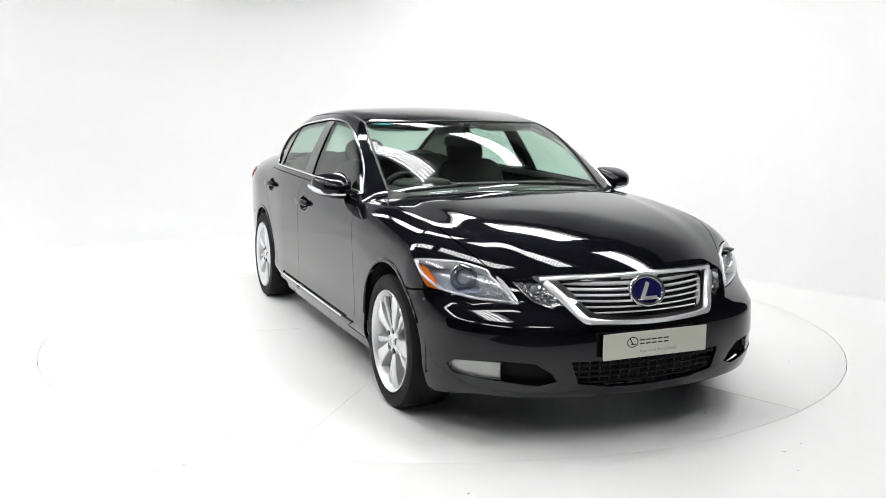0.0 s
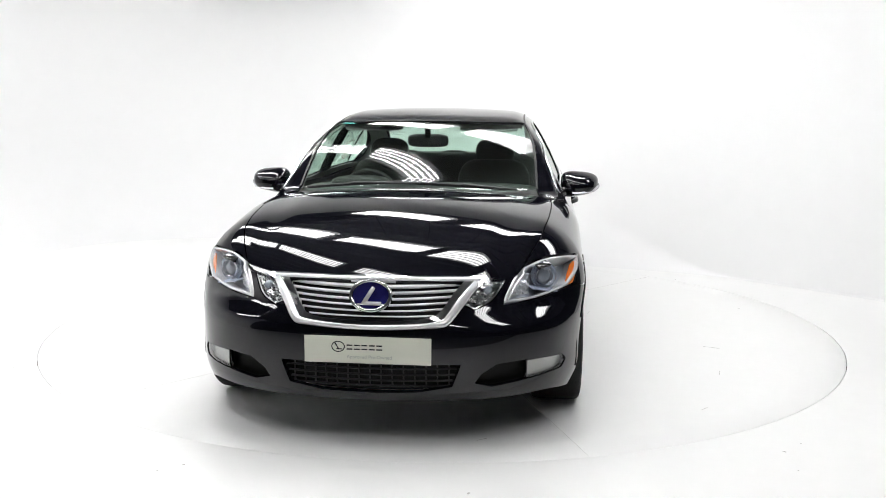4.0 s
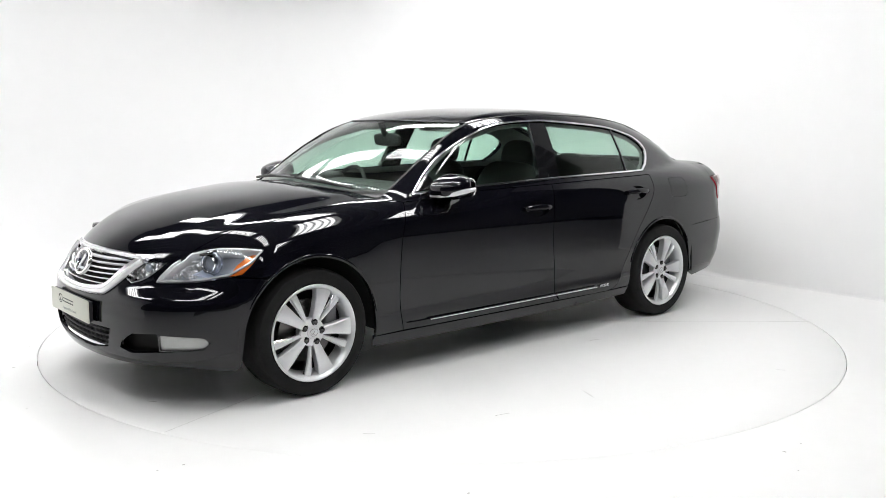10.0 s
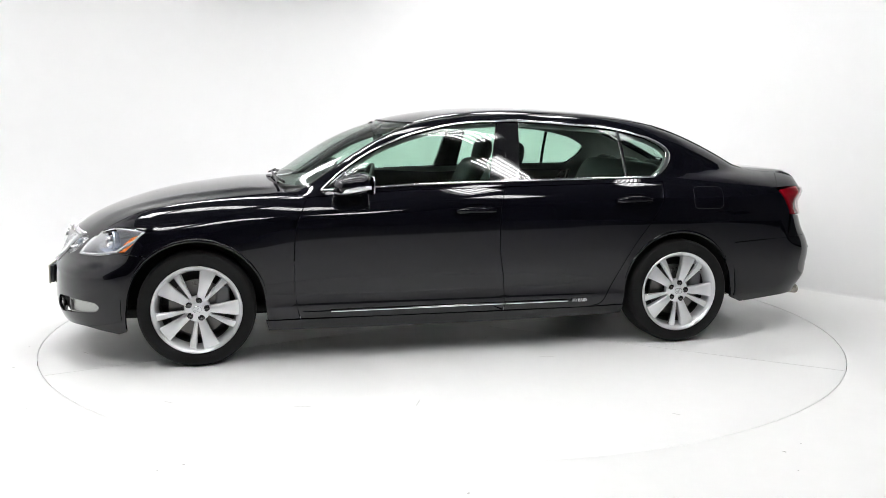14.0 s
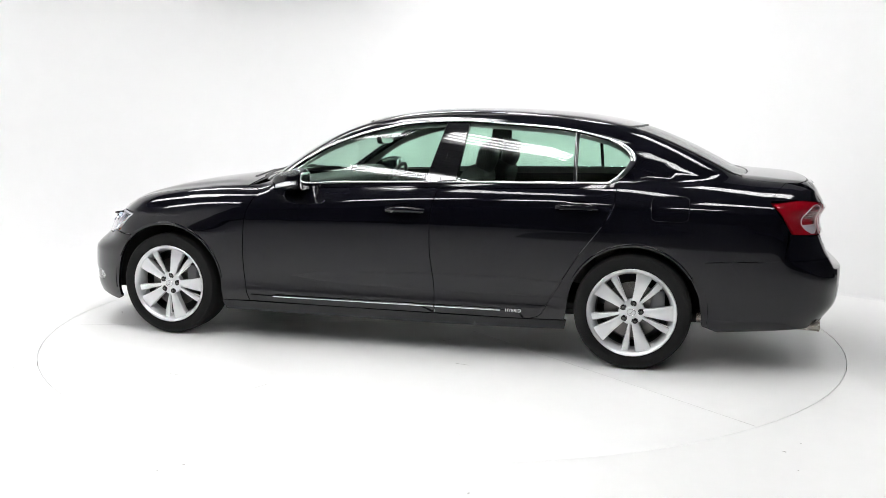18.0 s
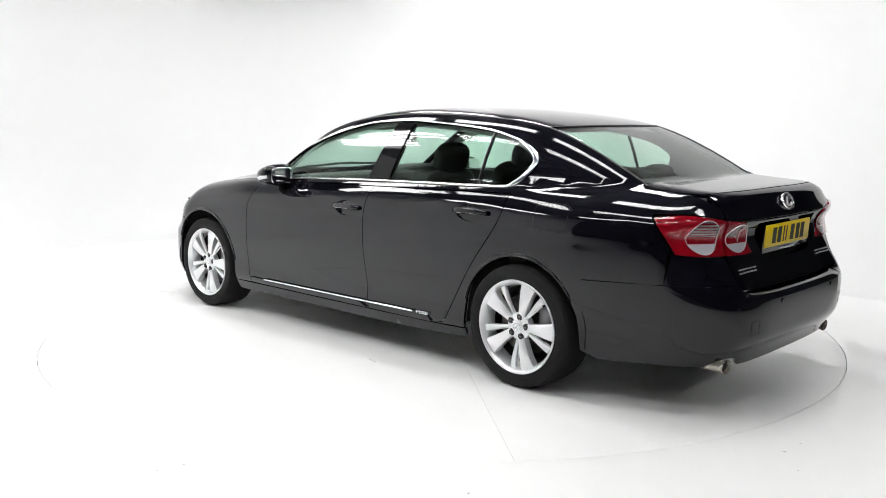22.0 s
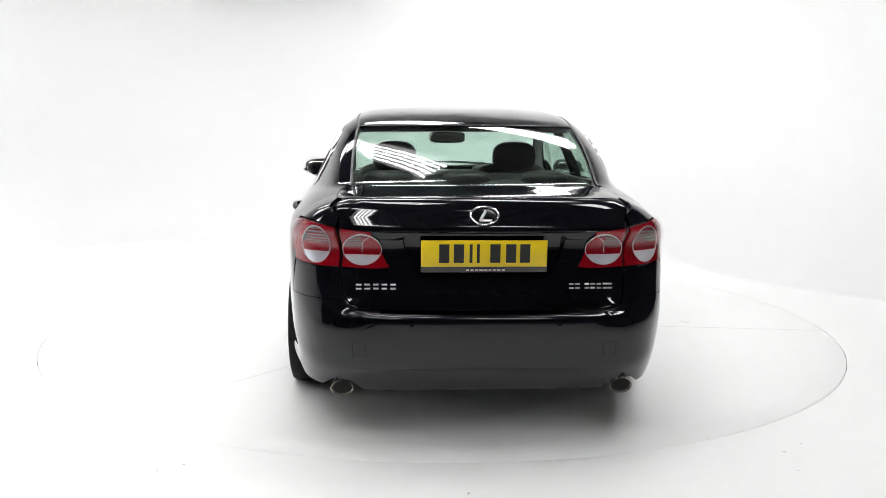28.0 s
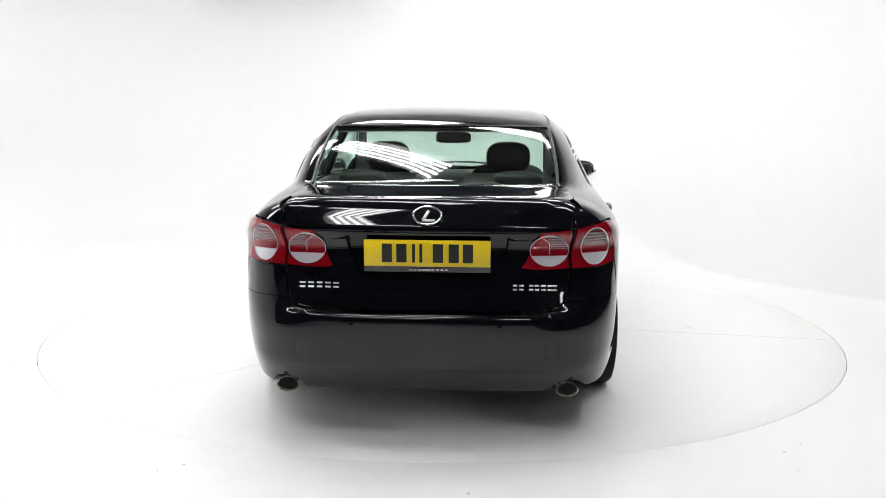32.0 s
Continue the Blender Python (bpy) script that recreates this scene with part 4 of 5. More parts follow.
def badge(h, at, rx, rz, ahead, fill):
    """An oval ring with a slanted bar in it."""
    t = np.linspace(0, 2 * math.pi, 48, endpoint=False)
    p = np.stack([0 * t, rx * np.cos(t), rz * np.sin(t)], -1)
    n = np.tile([1., 0, 0], (48, 1))
    turn = pose(*at, 0, -20, 0) if ahead > 0 else pose(*at, 0, 0, 180) @ pose(0, 0, 0, 0, -22, 0)
    b = strip(p, rx * .21, rx * .17, n, True)
    bmesh.ops.transform(b, matrix=turn, verts=b.verts)
    part("badge_ring", b, CHROME, h, "oval chrome ring")
    if fill:
        b = lathe([(.001, 0), (.7, -.03), (1, -.10)], 40, axis="x")
        bmesh.ops.transform(b, matrix=turn @ Matrix.Diagonal((rx * .1, rx, rz, 1)), verts=b.verts)
        part("badge_field", b, fill, h, "deep blue field" if ahead > 0 else "black field")
    w = rx
    b = box((w * .10, w * .21, rz * 1.30), pose(w * .05, -w * .12, 0, 0, 0, 0) @ pose(0, 0, 0, -30, 0, 0), w * .03)
    box((w * .10, w * .90, w * .19), pose(w * .05, w * .10, -rz * .52), w * .03, 2, b)
    bmesh.ops.transform(b, matrix=turn, verts=b.verts)
    part("badge_bar", b, BRIGHT, h, "plain slanted chrome bars")


fb_badge = holder("front_badge", "oval chrome badge with a blue field on the grille")
badge(fb_badge, (2.209, 0, .642), .082, .062, 1, BLUE)

# lower air intake
lg = holder("lower_grille", "black mesh air intake under the number plate")
skin_part("intake_back", [sheet(nose, inset(air_q, -.03), out=-.05, deep=0)], DEEP, lg, "black depth behind the mesh")
for z in (.345, .318, .291, .265):
    wide = .372 - (.371 - z) * .34
    y = np.linspace(-wide, wide, 21)
    p, n = on_skin(nose, fore(*[(v, z) for v in y]), -.03)
    part("mesh_bar", strip(p, .007, .008, n), PLASTIC, lg)
for v in np.linspace(-.33, .33, 15):
    p, n = on_skin(nose, fore((v, .258), (v, .30), (v, .366)), -.033)
    part("mesh_post", strip(p, .005, .007, n), PLASTIC, lg)


def words(name, text, size, m, mat, parent, label="", deep=.0006):
    """Raised lettering in the built-in typeface."""
    cu = bpy.data.curves.new(name, "FONT")
    cu.body, cu.size, cu.extrude, cu.align_x, cu.align_y, cu.resolution_u = text, size, deep, "CENTER", "CENTER", 3
    ob = bpy.data.objects.new(name, cu)
    me = bpy.data.meshes.new_from_object(ob)
    bpy.data.objects.remove(ob)
    bpy.data.curves.remove(cu)
    me.transform(m)
    me.materials.clear()
    me.materials.append(mat)
    o = new(name, me)
    place(o, parent)
    return tagged(o, label)


AHEAD = pose(0, 0, 0, 90, 0, 90)    # text that faces forward
ASTERN = pose(0, 0, 0, 90, 0, -90)  # text that faces backward
fp_ = holder("front_plate", "pale show plate on the front bumper")
part("plate", box((.008, .520, .111), pose(2.290, 0, .434), .003), PLATEW, fp_, "pale cream plate")
part("plate_holder", box((.02, .50, .10), pose(2.275, 0, .434), .004), PLASTIC, fp_)
t = np.linspace(0, 2 * math.pi, 36, endpoint=False)
part("print_ring", strip(np.stack([2.2942 + 0 * t, -.120 + .026 * np.cos(t), .447 + .021 * np.sin(t)], -1), .004, .0006, np.tile([1., 0, 0], (36, 1)), True), INK, fp_, "printed oval mark")
part("print_bar", box((.0012, .005, .032), pose(2.2942, -.125, .449, 30, 0, 0), .0003, 1), INK, fp_)
part("print_bar", box((.0012, .024, .004), pose(2.2942, -.115, .437), .0003, 1), INK, fp_)
for k in range(5):
    y = -.073 + .0305 * k
    part("print_block", box((.0012, .024, .0055), pose(2.2942, y, .4375), .0003, 1), INK, fp_, "plain block in place of a name")
    part("print_block", box((.0012, .024, .0055), pose(2.2942, y, .4535), .0003, 1), INK, fp_)
words("print_words", "Approved Pre-Owned", .0205, pose(2.2946, .008, .4055) @ AHEAD, GREYINK, fp_, "thin grey lettering", .0003)

# ---- rear: lamps, plate, badges, exhausts ----
out_q = ring(tail, side(*curve([(-2.125, .925), (-2.175, .86), (-2.235, .765)], 4)), curve(np.vstack([side((-2.235, .765)), np.array([(-2.325, .704, .756), (-2.37, .597, .753)])]), 4),
             aft((.595, .753), (.597, .85), (.600, .920)), curve(np.array([(-2.37, .600, .920), (-2.31, .69, .936), (-2.217, .733, .940), (-2.125, .766, .925)]), 4))
in_q = ring(tail, aft((.587, .753), (.587, .85), (.592, .918)), curve(aft((.592, .918), (.52, .910), (.463, .905)), 4), curve(aft((.463, .905), (.44, .86), (.405, .79), (.382, .755)), 4), curve(aft((.382, .755), (.45, .748), (.587, .753)), 3))


def oval(cy, cz, ry, rz, lean=0., a0=0, a1=360, n=40):
    t = np.radians(np.linspace(a0, a1, n, endpoint=abs(a1 - a0) < 359))
    return aft(*[(cy + ry * math.cos(a) * (1 + lean * math.sin(a)), cz + rz * math.sin(a)) for a in t])


def cut_oval(cy, cz, ry, rz, z0, z1, y0=-1., y1=1.):
    """The part of an oval between two heights and two widths, as shares of its radii."""
    zs = np.linspace(z0, z1, 9)
    w = np.sqrt(np.maximum(0, 1 - zs ** 2))
    a = [(cy + ry * min(v, y1), cz + rz * z) for v, z in zip(w, zs)]
    b = [(cy + ry * max(-v, y0), cz + rz * z) for v, z in zip(w, zs)]
    return unroll(tail, aft(*(a + b[::-1])))


for mir in (False, True):
    for nm, q, (cy, cz, ry, rz) in (("tail_light", out_q, (.690, .842, .060, .0765)), ("inner_tail_light", in_q, (.500, .830, .079, .066))):
        h = holder(nm, "red tail light with a round striped unit and a clear lower crescent")
        o = (cy, cz, ry, rz)
        sk("lens", tail, inset(q, .003), RED, h, "red lens", mir, out=.006, deep=.02)
        sk("striped_field", tail, cut_oval(*o, .10, .985), STRIPE, h, "smoky lilac upper field", mir, out=.0072, deep=.001)
        sk("red_band", tail, cut_oval(*o, -.36, .10), RED, h, "plain red band across the unit", mir, out=.0074, deep=.001)
        sk("reversing_lens", tail, cut_oval(*o, -.985, -.42), CRESCENT, h, "clear lower crescent", mir, out=.0076, deep=.001)
        sk("band_edge", tail, cut_oval(*o, -.43, -.36), PALE, h, "pale line under the band", mir, out=.0084, deep=.001)
        for k in range(5):
            z = .14 + .165 * k
            sk("stripe", tail, cut_oval(*o, z, z + .085), REDDARK, h, "thin dark red stripe", mir, out=.0080, deep=.001)
        if nm == "inner_tail_light":
            sk("red_block", tail, cut_oval(*o, -.25, .82, -.93, .02), RED, h, "bright red inner block of the unit", mir, out=.0092, deep=.002)
            bead("block_edge", tail, aft((cy, cz - .24 * rz), (cy - .02 * ry, cz + .55 * rz), (cy - .35 * ry, cz + .85 * rz)), .0022, .002, PALE, h, "", mir, .0095)
        bead("unit_ring", tail, oval(cy, cz, ry, rz), .0026, .0035, PALE, h, "thin pale ring", mir, .0075, True)
        sk("cover", tail, inset(q, .004), TAILCOVER, h, "clear glossy cover", mir, out=.014, deep=0).visible_shadow = False

rp_ = holder("rear_plate", "yellow number plate in the boot lid")
part("plate", box((.008, .520, .111), pose(-2.419, 0, .815, 0, -4, 0), .003), PLATEY, rp_, "yellow plate")
part("plate_holder", box((.006, .524, .135), pose(-2.411, 0, .801, 0, -4, 0), .003), GLOSSBLACK, rp_)
for k, y in enumerate((.165, .105, .055, .025, -.045, -.11, -.168)):
    wd = .012 if k in (2, 3) else .042
    part("plate_bar", box((.0015, wd, .078), pose(-2.4236, y, .8155, 0, -4, 0), .0004, 1), INK, rp_, "plain dark bar in place of a character")
for k in range(9):
    part("plate_bar", box((.0012, .016 if k in (3, 4) else .012, .006), pose(-2.4148, .068 - .0185 * k, .7455, 0, -4, 0), .0003, 1), PALE, rp_, "small pale bar")

rbd = holder("rear_badge", "oval chrome badge on the boot lid")
badge(rbd, tuple(aft((0, .968))[0] - (.008, 0, 0)), .057, .038, -1, GLOSSBLACK)
for lab, ys in (("name_badge", np.linspace(.515, .375, 5)), ("model_badge", (-.362, -.388, -.428, -.452, -.478, -.504, -.524))):
    h = holder(lab, "row of small raised chrome blocks")
    for k, y in enumerate(ys):
        for z in (.671, .687):
            p, n = on_skin(tail, aft((y + .0115, z), (y, z), (y - .0115, z)) if lab == "name_badge" else aft((y + .009, z), (y, z), (y - .009, z)), .001)
            part("badge_block", strip(p, .0075, .004, n), BRIGHT, h, "plain chrome block")
bead("boot_crease", tail, aft((.46, .903), (.3, .900), (0, .898), (-.3, .900), (-.46, .903)), .006, .003, PAINT, car, "pressed edge across the boot lid")

TIP = lambda x, sg: pose(x, sg * .588, .248) @ Matrix.Diagonal((1, 1.02, .70, 1))
for sg in (1, -1):
    e = holder("exhaust", "oval steel exhaust tip under the bumper")
    b = lathe([(.038, .16), (.041, .02), (.043, -.030), (.0445, -.036), (.043, -.040), (.0405, -.037), (.040, -.01), (.038, .12)], 48, axis="x")
    bmesh.ops.transform(b, matrix=TIP(-2.372, sg), verts=b.verts)
    part("pipe", b, EXHAUST, e)
    part("pipe_lip", moved(lathe([(.0415, 0), (.0445, -.003), (.0468, 0), (.0455, .006)], 48, axis="x"), TIP(-2.414, sg)), EXHAUST, e, "bright rolled lip")
    # flat black disc across the pipe, painted in place of its unlit bore
    part("pipe_dark", moved(lathe([(.001, 0), (.041, 0)], 32, axis="x"), TIP(-2.398, sg)), BORE, e)
    part("heat_shield", box((.12, .15, .010), pose(-2.30, sg * .588, .298), .004), PLASTIC, e)
    part("tail_pipe", rod(.028, .5, pose(-2.02, sg * .588, .255, 0, 90, 0), 24), EXHAUST, e)

# tow covers and sensors on the bumpers
for mir in (False, True):
    q = aft((.540, .465), (.486, .465), (.486, .402), (.540, .402))
    bead("tow_cover_line", tail, np.vstack([q, q[:1]]), .0025, .0008, GAP, car, "thin joint of a cover", mir)
    for y in (.30, .62):
        p, n = on_skin(tail, aft((y, .555 - .02)), .001)
        part("parking_sensor", rod(.010, .004, Matrix.Translation(Vector(p[0] * (1, -1 if mir else 1, 1))) @ Vector(n[0] * (1, -1 if mir else 1, 1)).to_track_quat("Z", "Y").to_matrix().to_4x4(), 20, bevel=.001), PAINT, car)

# ---- trim, handles, mirrors ----
for mir in (False, True):
    sy = -1 if mir else 1
    h = holder("window_trim", "chrome strip round the side windows")
    bead("lower_strip", roll, dlo_low, .013, .007, CHROME, h, "", mir, .002)
    bead("upper_strip", roll, dlo_top, .012, .006, CHROME, h, "", mir, .002)
    p, n = on_skin(roll, dlo_rear, .002)
    k = np.linspace(0, 1, len(p))
    b = strip(p, .016 + .016 * np.sin(k * math.pi), .007, n)
    part("rear_strip", flip_y(b) if mir else b, CHROME, h, "wide curved chrome strip")
    sk("door_pillar", roll, ring(roll, side((-.232, 1.000), (-.412, 1.003)), side((-.412, 1.003), (-.452, 1.330)), side((-.452, 1.330), (-.318, 1.330)), side((-.318, 1.330), (-.232, 1.000))), GLOSSBLACK, car, "gloss black pillar between the doors", mir, out=.001, deep=.03)
    bead("pillar_joint", roll, side((-.318, 1.0), (-.345, 1.15), (-.385, 1.33)), .004, .001, GAP, car, "", mir, .001)
    bead("quarter_divider", roll, side((-1.09, 1.012), (-1.085, 1.15), (-1.082, 1.285)), .022, .006, GLOSSBLACK, car, "black divider of the rear window", mir, -.004)
    # low mouldings on the doors
    for a, c in (((.862, -.308)), (-.316, -.835)):
        x = np.linspace(a, c, 14)
        sk("door_moulding", roll, ring(roll, side(*[(v, .292 - .004 * v) for v in x]), side(*[(v, .250) for v in x[::-1]])), PAINT, car, "moulding along the foot of the door", mir, out=.010, deep=.012, gap=.003)
    bead("moulding_strip", roll, side(*[(v, .290 - .004 * v) for v in np.linspace(.70, -.308, 16)]), .011, .008, CHROME, car, "slim chrome strip along the doors", mir, .010)
    bead("moulding_strip", roll, side(*[(v, .290 - .004 * v) for v in np.linspace(-.317, -.70, 8)]), .011, .008, CHROME, car, "slim chrome strip along the doors", mir, .010)
    m = pose(-.775, sy * (.8895 + .0115), .292) @ (pose(0, 0, 0, 90, 0, 0) if mir else pose(0, 0, 0, 90, 0, 180))
    words("side_words", "HYBRID", .026, m, CHROME, car, "small chrome lettering on the door moulding", .002)
    # handles
    for x, z in HANDLES:
        h = holder("door_handle", "black pull handle over a hollow in the door")
        sk("scoop", roll, scoop_line(x, z, 1.03), PAINT, h, "glossy black hollow", mir, cell=.012, out=-.0005, deep=0,
           bulge=lambda p: -.040 * np.maximum(0, 1 - ((p[:, 0] - x) / .108) ** 2 - ((p[:, 2] - z + .006) / .0475) ** 2) ** .7)
        u = np.linspace(-1, 1, 21)
        p, n = on_skin(roll, side(*[(x + .115 * v, z + .003 - .004 * v * v) for v in u]), 0)
        p = p + n * (.001 + .026 * (1 - u ** 4))[:, None]
        b = strip(p, .024 + .012 * (1 - u ** 2), .018, n)
        part("grip", flip_y(b) if mir else b, PAINT, h)
        p, n = on_skin(roll, side(*[(x + .10 * v, z - .010 - .004 * v * v) for v in u]), 0)
        p = p + n * (.003 + .029 * (1 - u ** 4))[:, None]
        b = strip(p, .003, .010, n)
        part("grip_strip", flip_y(b) if mir else b, CHROME, h, "thin bright edge")
    # mirror
    h = holder("door_mirror", "black door mirror with a clear indicator strip")
    b = bmesh.new()
    bmesh.ops.create_uvsphere(b, u_segments=36, v_segments=22, radius=1)
    for v in b.verts:
        x, y, z = v.co
        f = lambda q, e: math.copysign(abs(q) ** e, q)
        x, y, z = f(x, .8), f(y, .62), f(z, .62)
        v.co = (.545 + (.130 if x > 0 else .075) * x * (1 - .10 * y), .908 + .108 * y * (1 - .18 * max(x, 0)), .989 + .068 * z * (1 - .20 * y) * (1 - .25 * max(x, 0)) + .006 * y - .012 * x)
    part("housing", flip_y(b) if mir else b, PAINT, h)
    b = cushion((.012, .180, .104), pose(.473, .906, .990, 0, 0, 6), e=.5)
    part("mirror_glass", flip_y(b) if mir else b, CHROME, h, "mirror pane")
    b = strip(np.array([(.667, .865, .949), (.655, .929, .953), (.614, .987, .963), (.552, 1.014, .977), (.485, 1.015, .985)]), np.array([.012, .020, .026, .026, .018]), .010, np.array([(1, .1, -.5), (1, .3, -.5), (.8, .7, -.4), (.3, 1, -.3), (0, 1, -.2)]) / np.array([[1.12], [1.16], [1.13], [1.09], [1.02]]))
    part("indicator", flip_y(b) if mir else b, CLEARREFL, h, "clear indicator strip")
    b = box((.09, .10, .045), pose(.600, .810, .950, 18, 0, 12), .014, 3)
    part("arm", flip_y(b) if mir else b, GLOSSBLACK, h, "black mirror arm")
    sk("mirror_sail", roll, ring(roll, side((.735, .962), (.56, .972)), side((.56, .972), (.60, 1.055)), side((.60, 1.055), (.735, .962))), GLOSSBLACK, car, "black corner panel behind the mirror", mir, out=.001, deep=.01)
    # fuel flap, drawn by its joint
    if not mir:
        t = np.linspace(0, 2 * math.pi, 40, endpoint=False)
        f = lambda q: math.copysign(abs(q) ** .35, q)
        bead("fuel_flap_joint", roll, side(*[(-1.607 + .098 * f(math.cos(a)), .888 + .066 * f(math.sin(a))) for a in t]), .0022, .0006, GAP, car, "joint of the fuel flap", mir, 0, True)
    # roof moulding along the rail, and a body-colour edge over the side windows
    bead("roof_moulding", roll, rail, .012, .004, PLASTIC, car, "black joint moulding along the roof", mir, -.001)
    bead("screen_seal", roll, screen_side, .012, .004, PLASTIC, car, "black windscreen seal", mir, .0)
    bead("back_seal", roll, back_side, .012, .004, PLASTIC, car, "black rear window seal", mir, .0)
bead("screen_seal_top", roll, np.vstack([screen_top, (screen_top * (1, -1, 1))[::-1][1:]]), .012, .003, PLASTIC, car)
bead("back_seal_top", roll, np.vstack([back_top[::-1], (back_top * (1, -1, 1))[1:]]), .012, .003, PLASTIC, car)
for mir in (False, True):
    bead("arch_lip", roll, arc(WX, .325, .377, 24, 172, 40), .003 + .016 * np.sin(np.linspace(0, math.pi, 40)) ** .5, .006, PAINT, car, "rolled edge of the wheel arch", mir, -.001)
    bead("arch_lip", roll, arc(-WX, .325, .362, 14, 152, 40), .003 + .016 * np.sin(np.linspace(0, math.pi, 40)) ** .5, .006, PAINT, car, "rolled edge of the wheel arch", mir, -.001)
p, n = on_skin(roll, deck((.20, -.545), (.225, -.50), (.245, -.455)), -.006)
part("windscreen_sticker", strip(p, .020, .0012, n), STICKER, car, "small cyan sticker at the windscreen's top edge")
# cowl and wipers
half_panel("cowl_panel", ring(roll, cowl_edge[::-1], cowl[::-1], middle(1.00, 1.02)), PLASTIC, "black panel at the foot of the windscreen", gap=0, cell=.03, out=-.006, deep=0)
for a, c, e in (((.885, -.60), (.962, -.06), (.992, .04)), ((.975, .02), (.925, .50), (.965, .56))):
    h = holder("wiper", "black windscreen wiper lying along the glass")
    p, n = on_skin(roll, deck(a, ((a[0] + c[0]) / 2 + .02, (a[1] + c[1]) / 2), c), .012)
    part("blade", strip(smooth_line(p, 8), .012, .012, np.tile(n[1], (17, 1))), PLASTIC, h)
    p, n = on_skin(roll, deck(((a[0] + c[0]) / 2 + .02, (a[1] + c[1]) / 2), e), .022)
    part("arm", strip(p, .016, .008, n), PLASTIC, h)
# ---- cabin ----
half_panel("headliner", roof, TRIMGREY, "pale grey roof lining", gap=.0, cell=.05, out=-.035, deep=0)
for mir in (False, True):
    sy = -1 if mir else 1
    sk("pillar_trim", roll, inset(a_out, .01), TRIMGREY, car, "pale grey inner pillar trim", mir, cell=.05, holes=(inset(dlo, .012),), out=-.035, deep=0)
    sk("door_card", roll, ring(roll, side((.80, .955), (-.3, .985), (-1.25, 1.005)), side((-1.25, 1.005), (-1.1, .60), (-.9, .3)), side((-.9, .3), (.8, .3), (.80, .955))), LEATHER, car, "black inner door panel", mir, cell=.06, out=-.06, deep=0)


for y in (-.37, .37):
    h = holder("front_seat", "black leather front seat with a headrest")
    part("cushion", cushion((.54, .52, .18), pose(.0, y, .52, 0, -8, 0)), LEATHER, h)
    part("backrest", cushion((.17, .50, .64), pose(-.35, y, .77, 0, -22, 0)), LEATHER, h)
    part("headrest", cushion((.11, .27, .19), pose(-.50, y, 1.122, 0, -14, 0), e=.72), LEATHER, h)
    for d in (-.06, .06):
        part("headrest_post", rod(.007, .14, pose(-.465, y + d, 1.045, 0, -18, 0), 12), SATIN, h)
h = holder("rear_seat", "black leather rear bench with three headrests")
part("cushion", cushion((.52, 1.36, .20), pose(-.98, 0, .52, 0, -6, 0), e=.3), LEATHER, h)
part("backrest", cushion((.16, 1.36, .62), pose(-1.33, 0, .78, 0, -24, 0), e=.3), LEATHER, h)
for y in (-.40, 0, .40):
    part("headrest", cushion((.10, .25, .12), pose(-1.46, y, 1.035, 0, -12, 0), e=.6), LEATHER, h)
part("parcel_shelf", box((.50, 1.18, .02), pose(-1.66, 0, 1.005, 0, -3, 0), .006), LEATHER, car, "black shelf behind the rear seat")
part("cabin_floor", box((2.4, 1.4, .03), pose(-.3, 0, .30), .01), CARPET, car, "dark carpet")
h = holder("dashboard", "black dashboard with a wood strip and a hooded dial panel")
part("top_pad", cushion((.52, 1.42, .20), pose(.68, 0, .875, 0, 4, 0), e=.35), LEATHER, h)
part("face", cushion((.22, 1.40, .36), pose(.55, 0, .74), e=.3), PLASTIC, h)
part("wood_strip", box((.012, 1.2, .035), pose(.435, 0, .80), .005), WOOD, h)
part("dial_hood", cushion((.20, .34, .11), pose(.55, -.37, .965), e=.55), LEATHER, h)
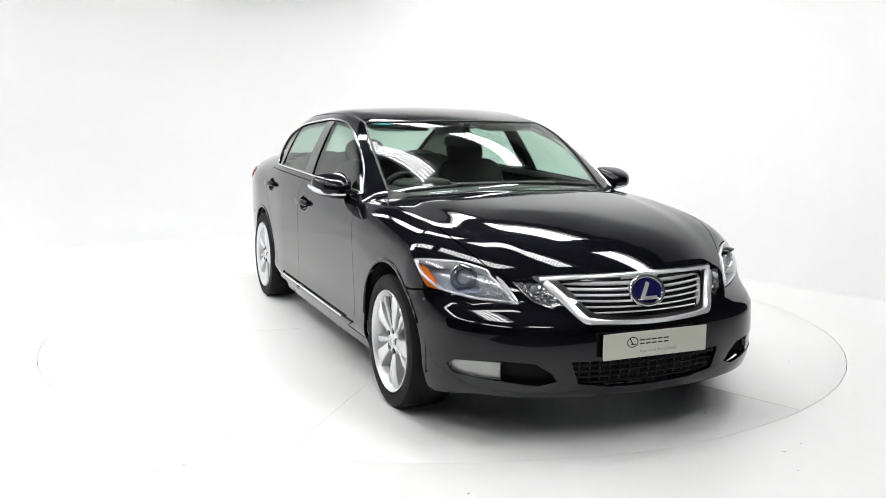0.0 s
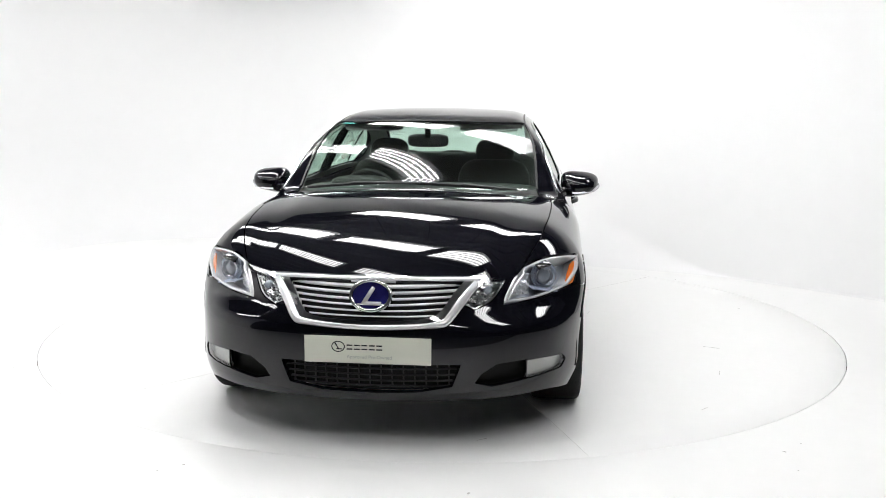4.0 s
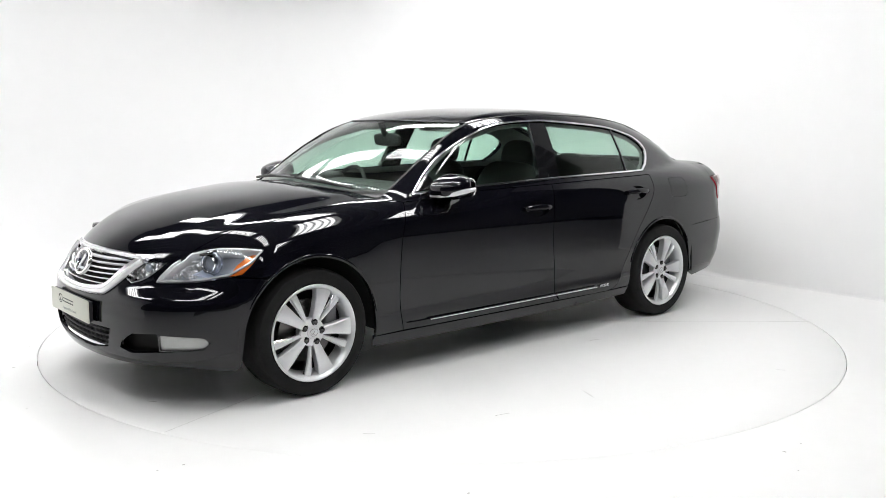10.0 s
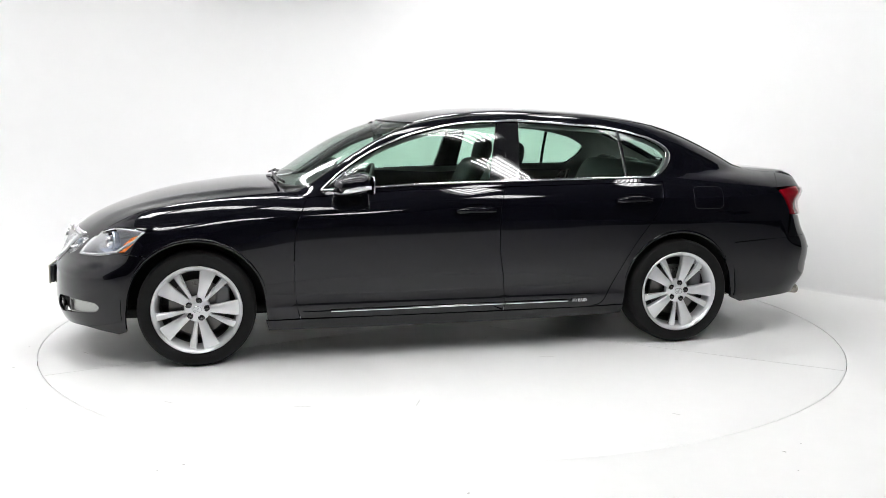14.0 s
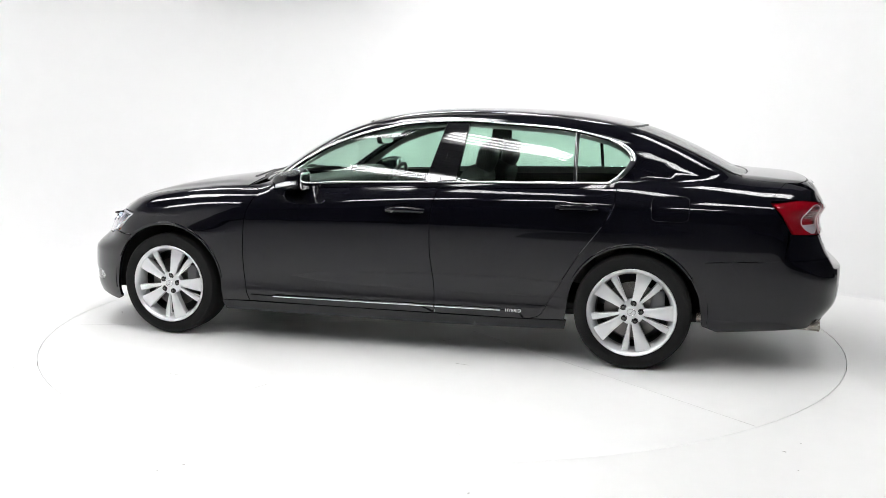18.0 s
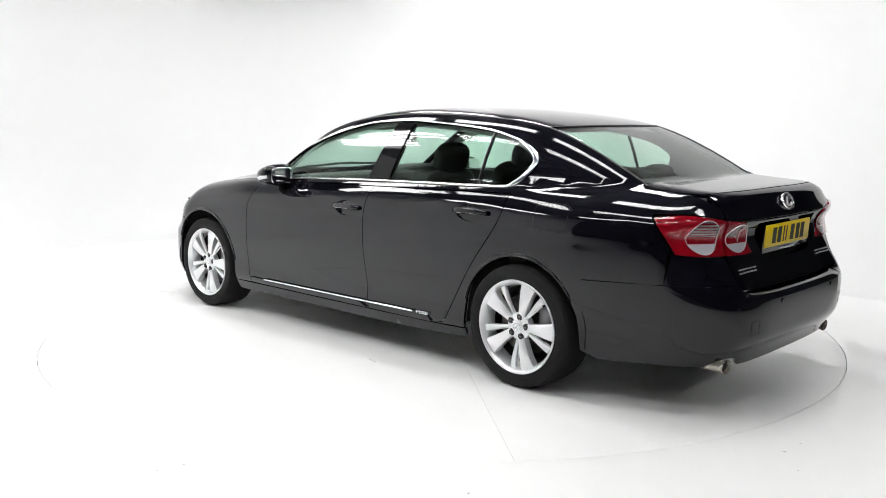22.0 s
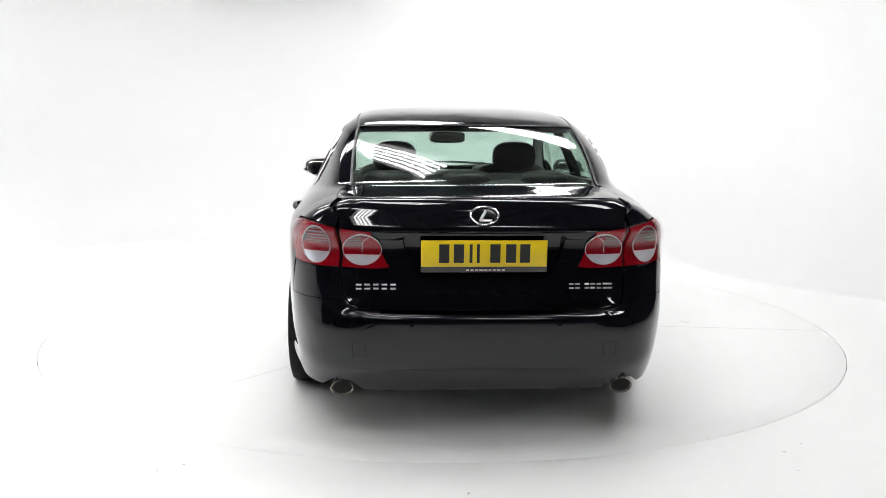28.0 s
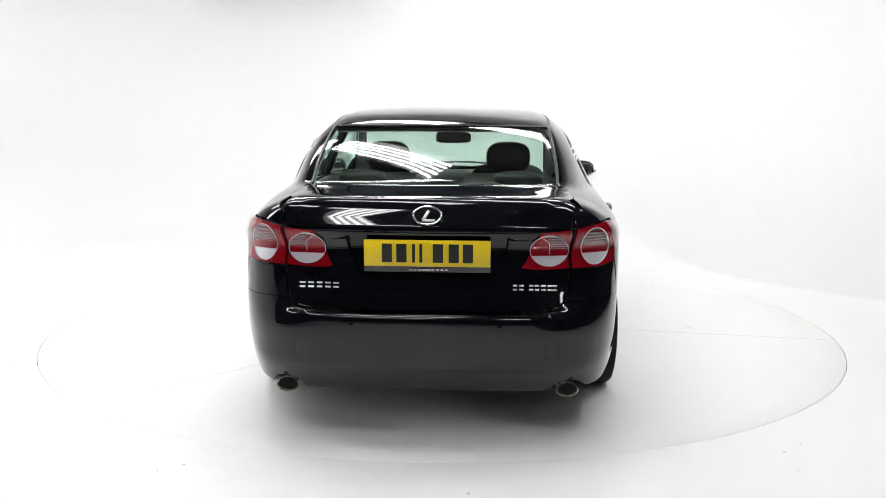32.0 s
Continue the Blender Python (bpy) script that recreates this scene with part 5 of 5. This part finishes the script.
part("display", box((.012, .19, .11), pose(.452, 0, .885, 0, -10, 0), .004), GLOSSBLACK, h, "dark display")
part("centre_console", cushion((.95, .24, .34), pose(-.02, 0, .55), e=.3), LEATHER, car, "black centre console")
h = holder("steering_wheel", "dark steering wheel before the right-hand seat")
b = bmesh.new()
n = 40
for i in range(n):
    a = 2 * math.pi * i / n
    for j in range(10):
        c = 2 * math.pi * j / 10
        r = .182 + .014 * math.cos(c)
        b.verts.new((.014 * math.sin(c), r * math.cos(a), r * math.sin(a)))
b.verts.ensure_lookup_table()
for i in range(n):
    for j in range(10):
        b.faces.new([b.verts[k] for k in (i * 10 + j, ((i + 1) % n) * 10 + j, ((i + 1) % n) * 10 + (j + 1) % 10, i * 10 + (j + 1) % 10)])
bmesh.ops.recalc_face_normals(b, faces=b.faces)
wheel_at = pose(.36, -.37, .865, 0, -24, 0)
bmesh.ops.transform(b, matrix=wheel_at, verts=b.verts)
part("wheel_rim", b, LEATHER, h)
part("boss", cushion((.06, .15, .14), wheel_at, e=.6), PLASTIC, h)
for a in (0, 180, 270):
    part("wheel_spoke", box((.02, .12, .03), wheel_at @ pose(0, 0, 0, a, 0, 0) @ pose(0, .11, 0), .006), SATIN if a < 200 else PLASTIC, h)
h = holder("cabin_mirror", "dark rear-view mirror under the windscreen's top")
part("housing", cushion((.040, .250, .080), pose(.30, 0, 1.222, 0, 8, 0), e=.5), PLASTIC, h)
part("mirror_stem", box((.03, .035, .10), pose(.330, 0, 1.285, 0, 24, 0), .008), PLASTIC, h)
part("mirror_glass", cushion((.006, .230, .066), pose(.279, 0, 1.220, 0, 8, 0), e=.5), CHROME, h)
for y in (-.36, .36):
    part("sun_visor", cushion((.14, .36, .02), pose(.14, y, 1.295, 0, 8, 0), e=.4), TRIMGREY, car, "pale grey sun visor")


def motions():
    """The turntable and the car on it turn together about the upright axis."""
    for thing in (car, turntable):
        walk(thing, [(t, pose(0, 0, 0, 0, 0, a)) for t, a in TURN])


motions()
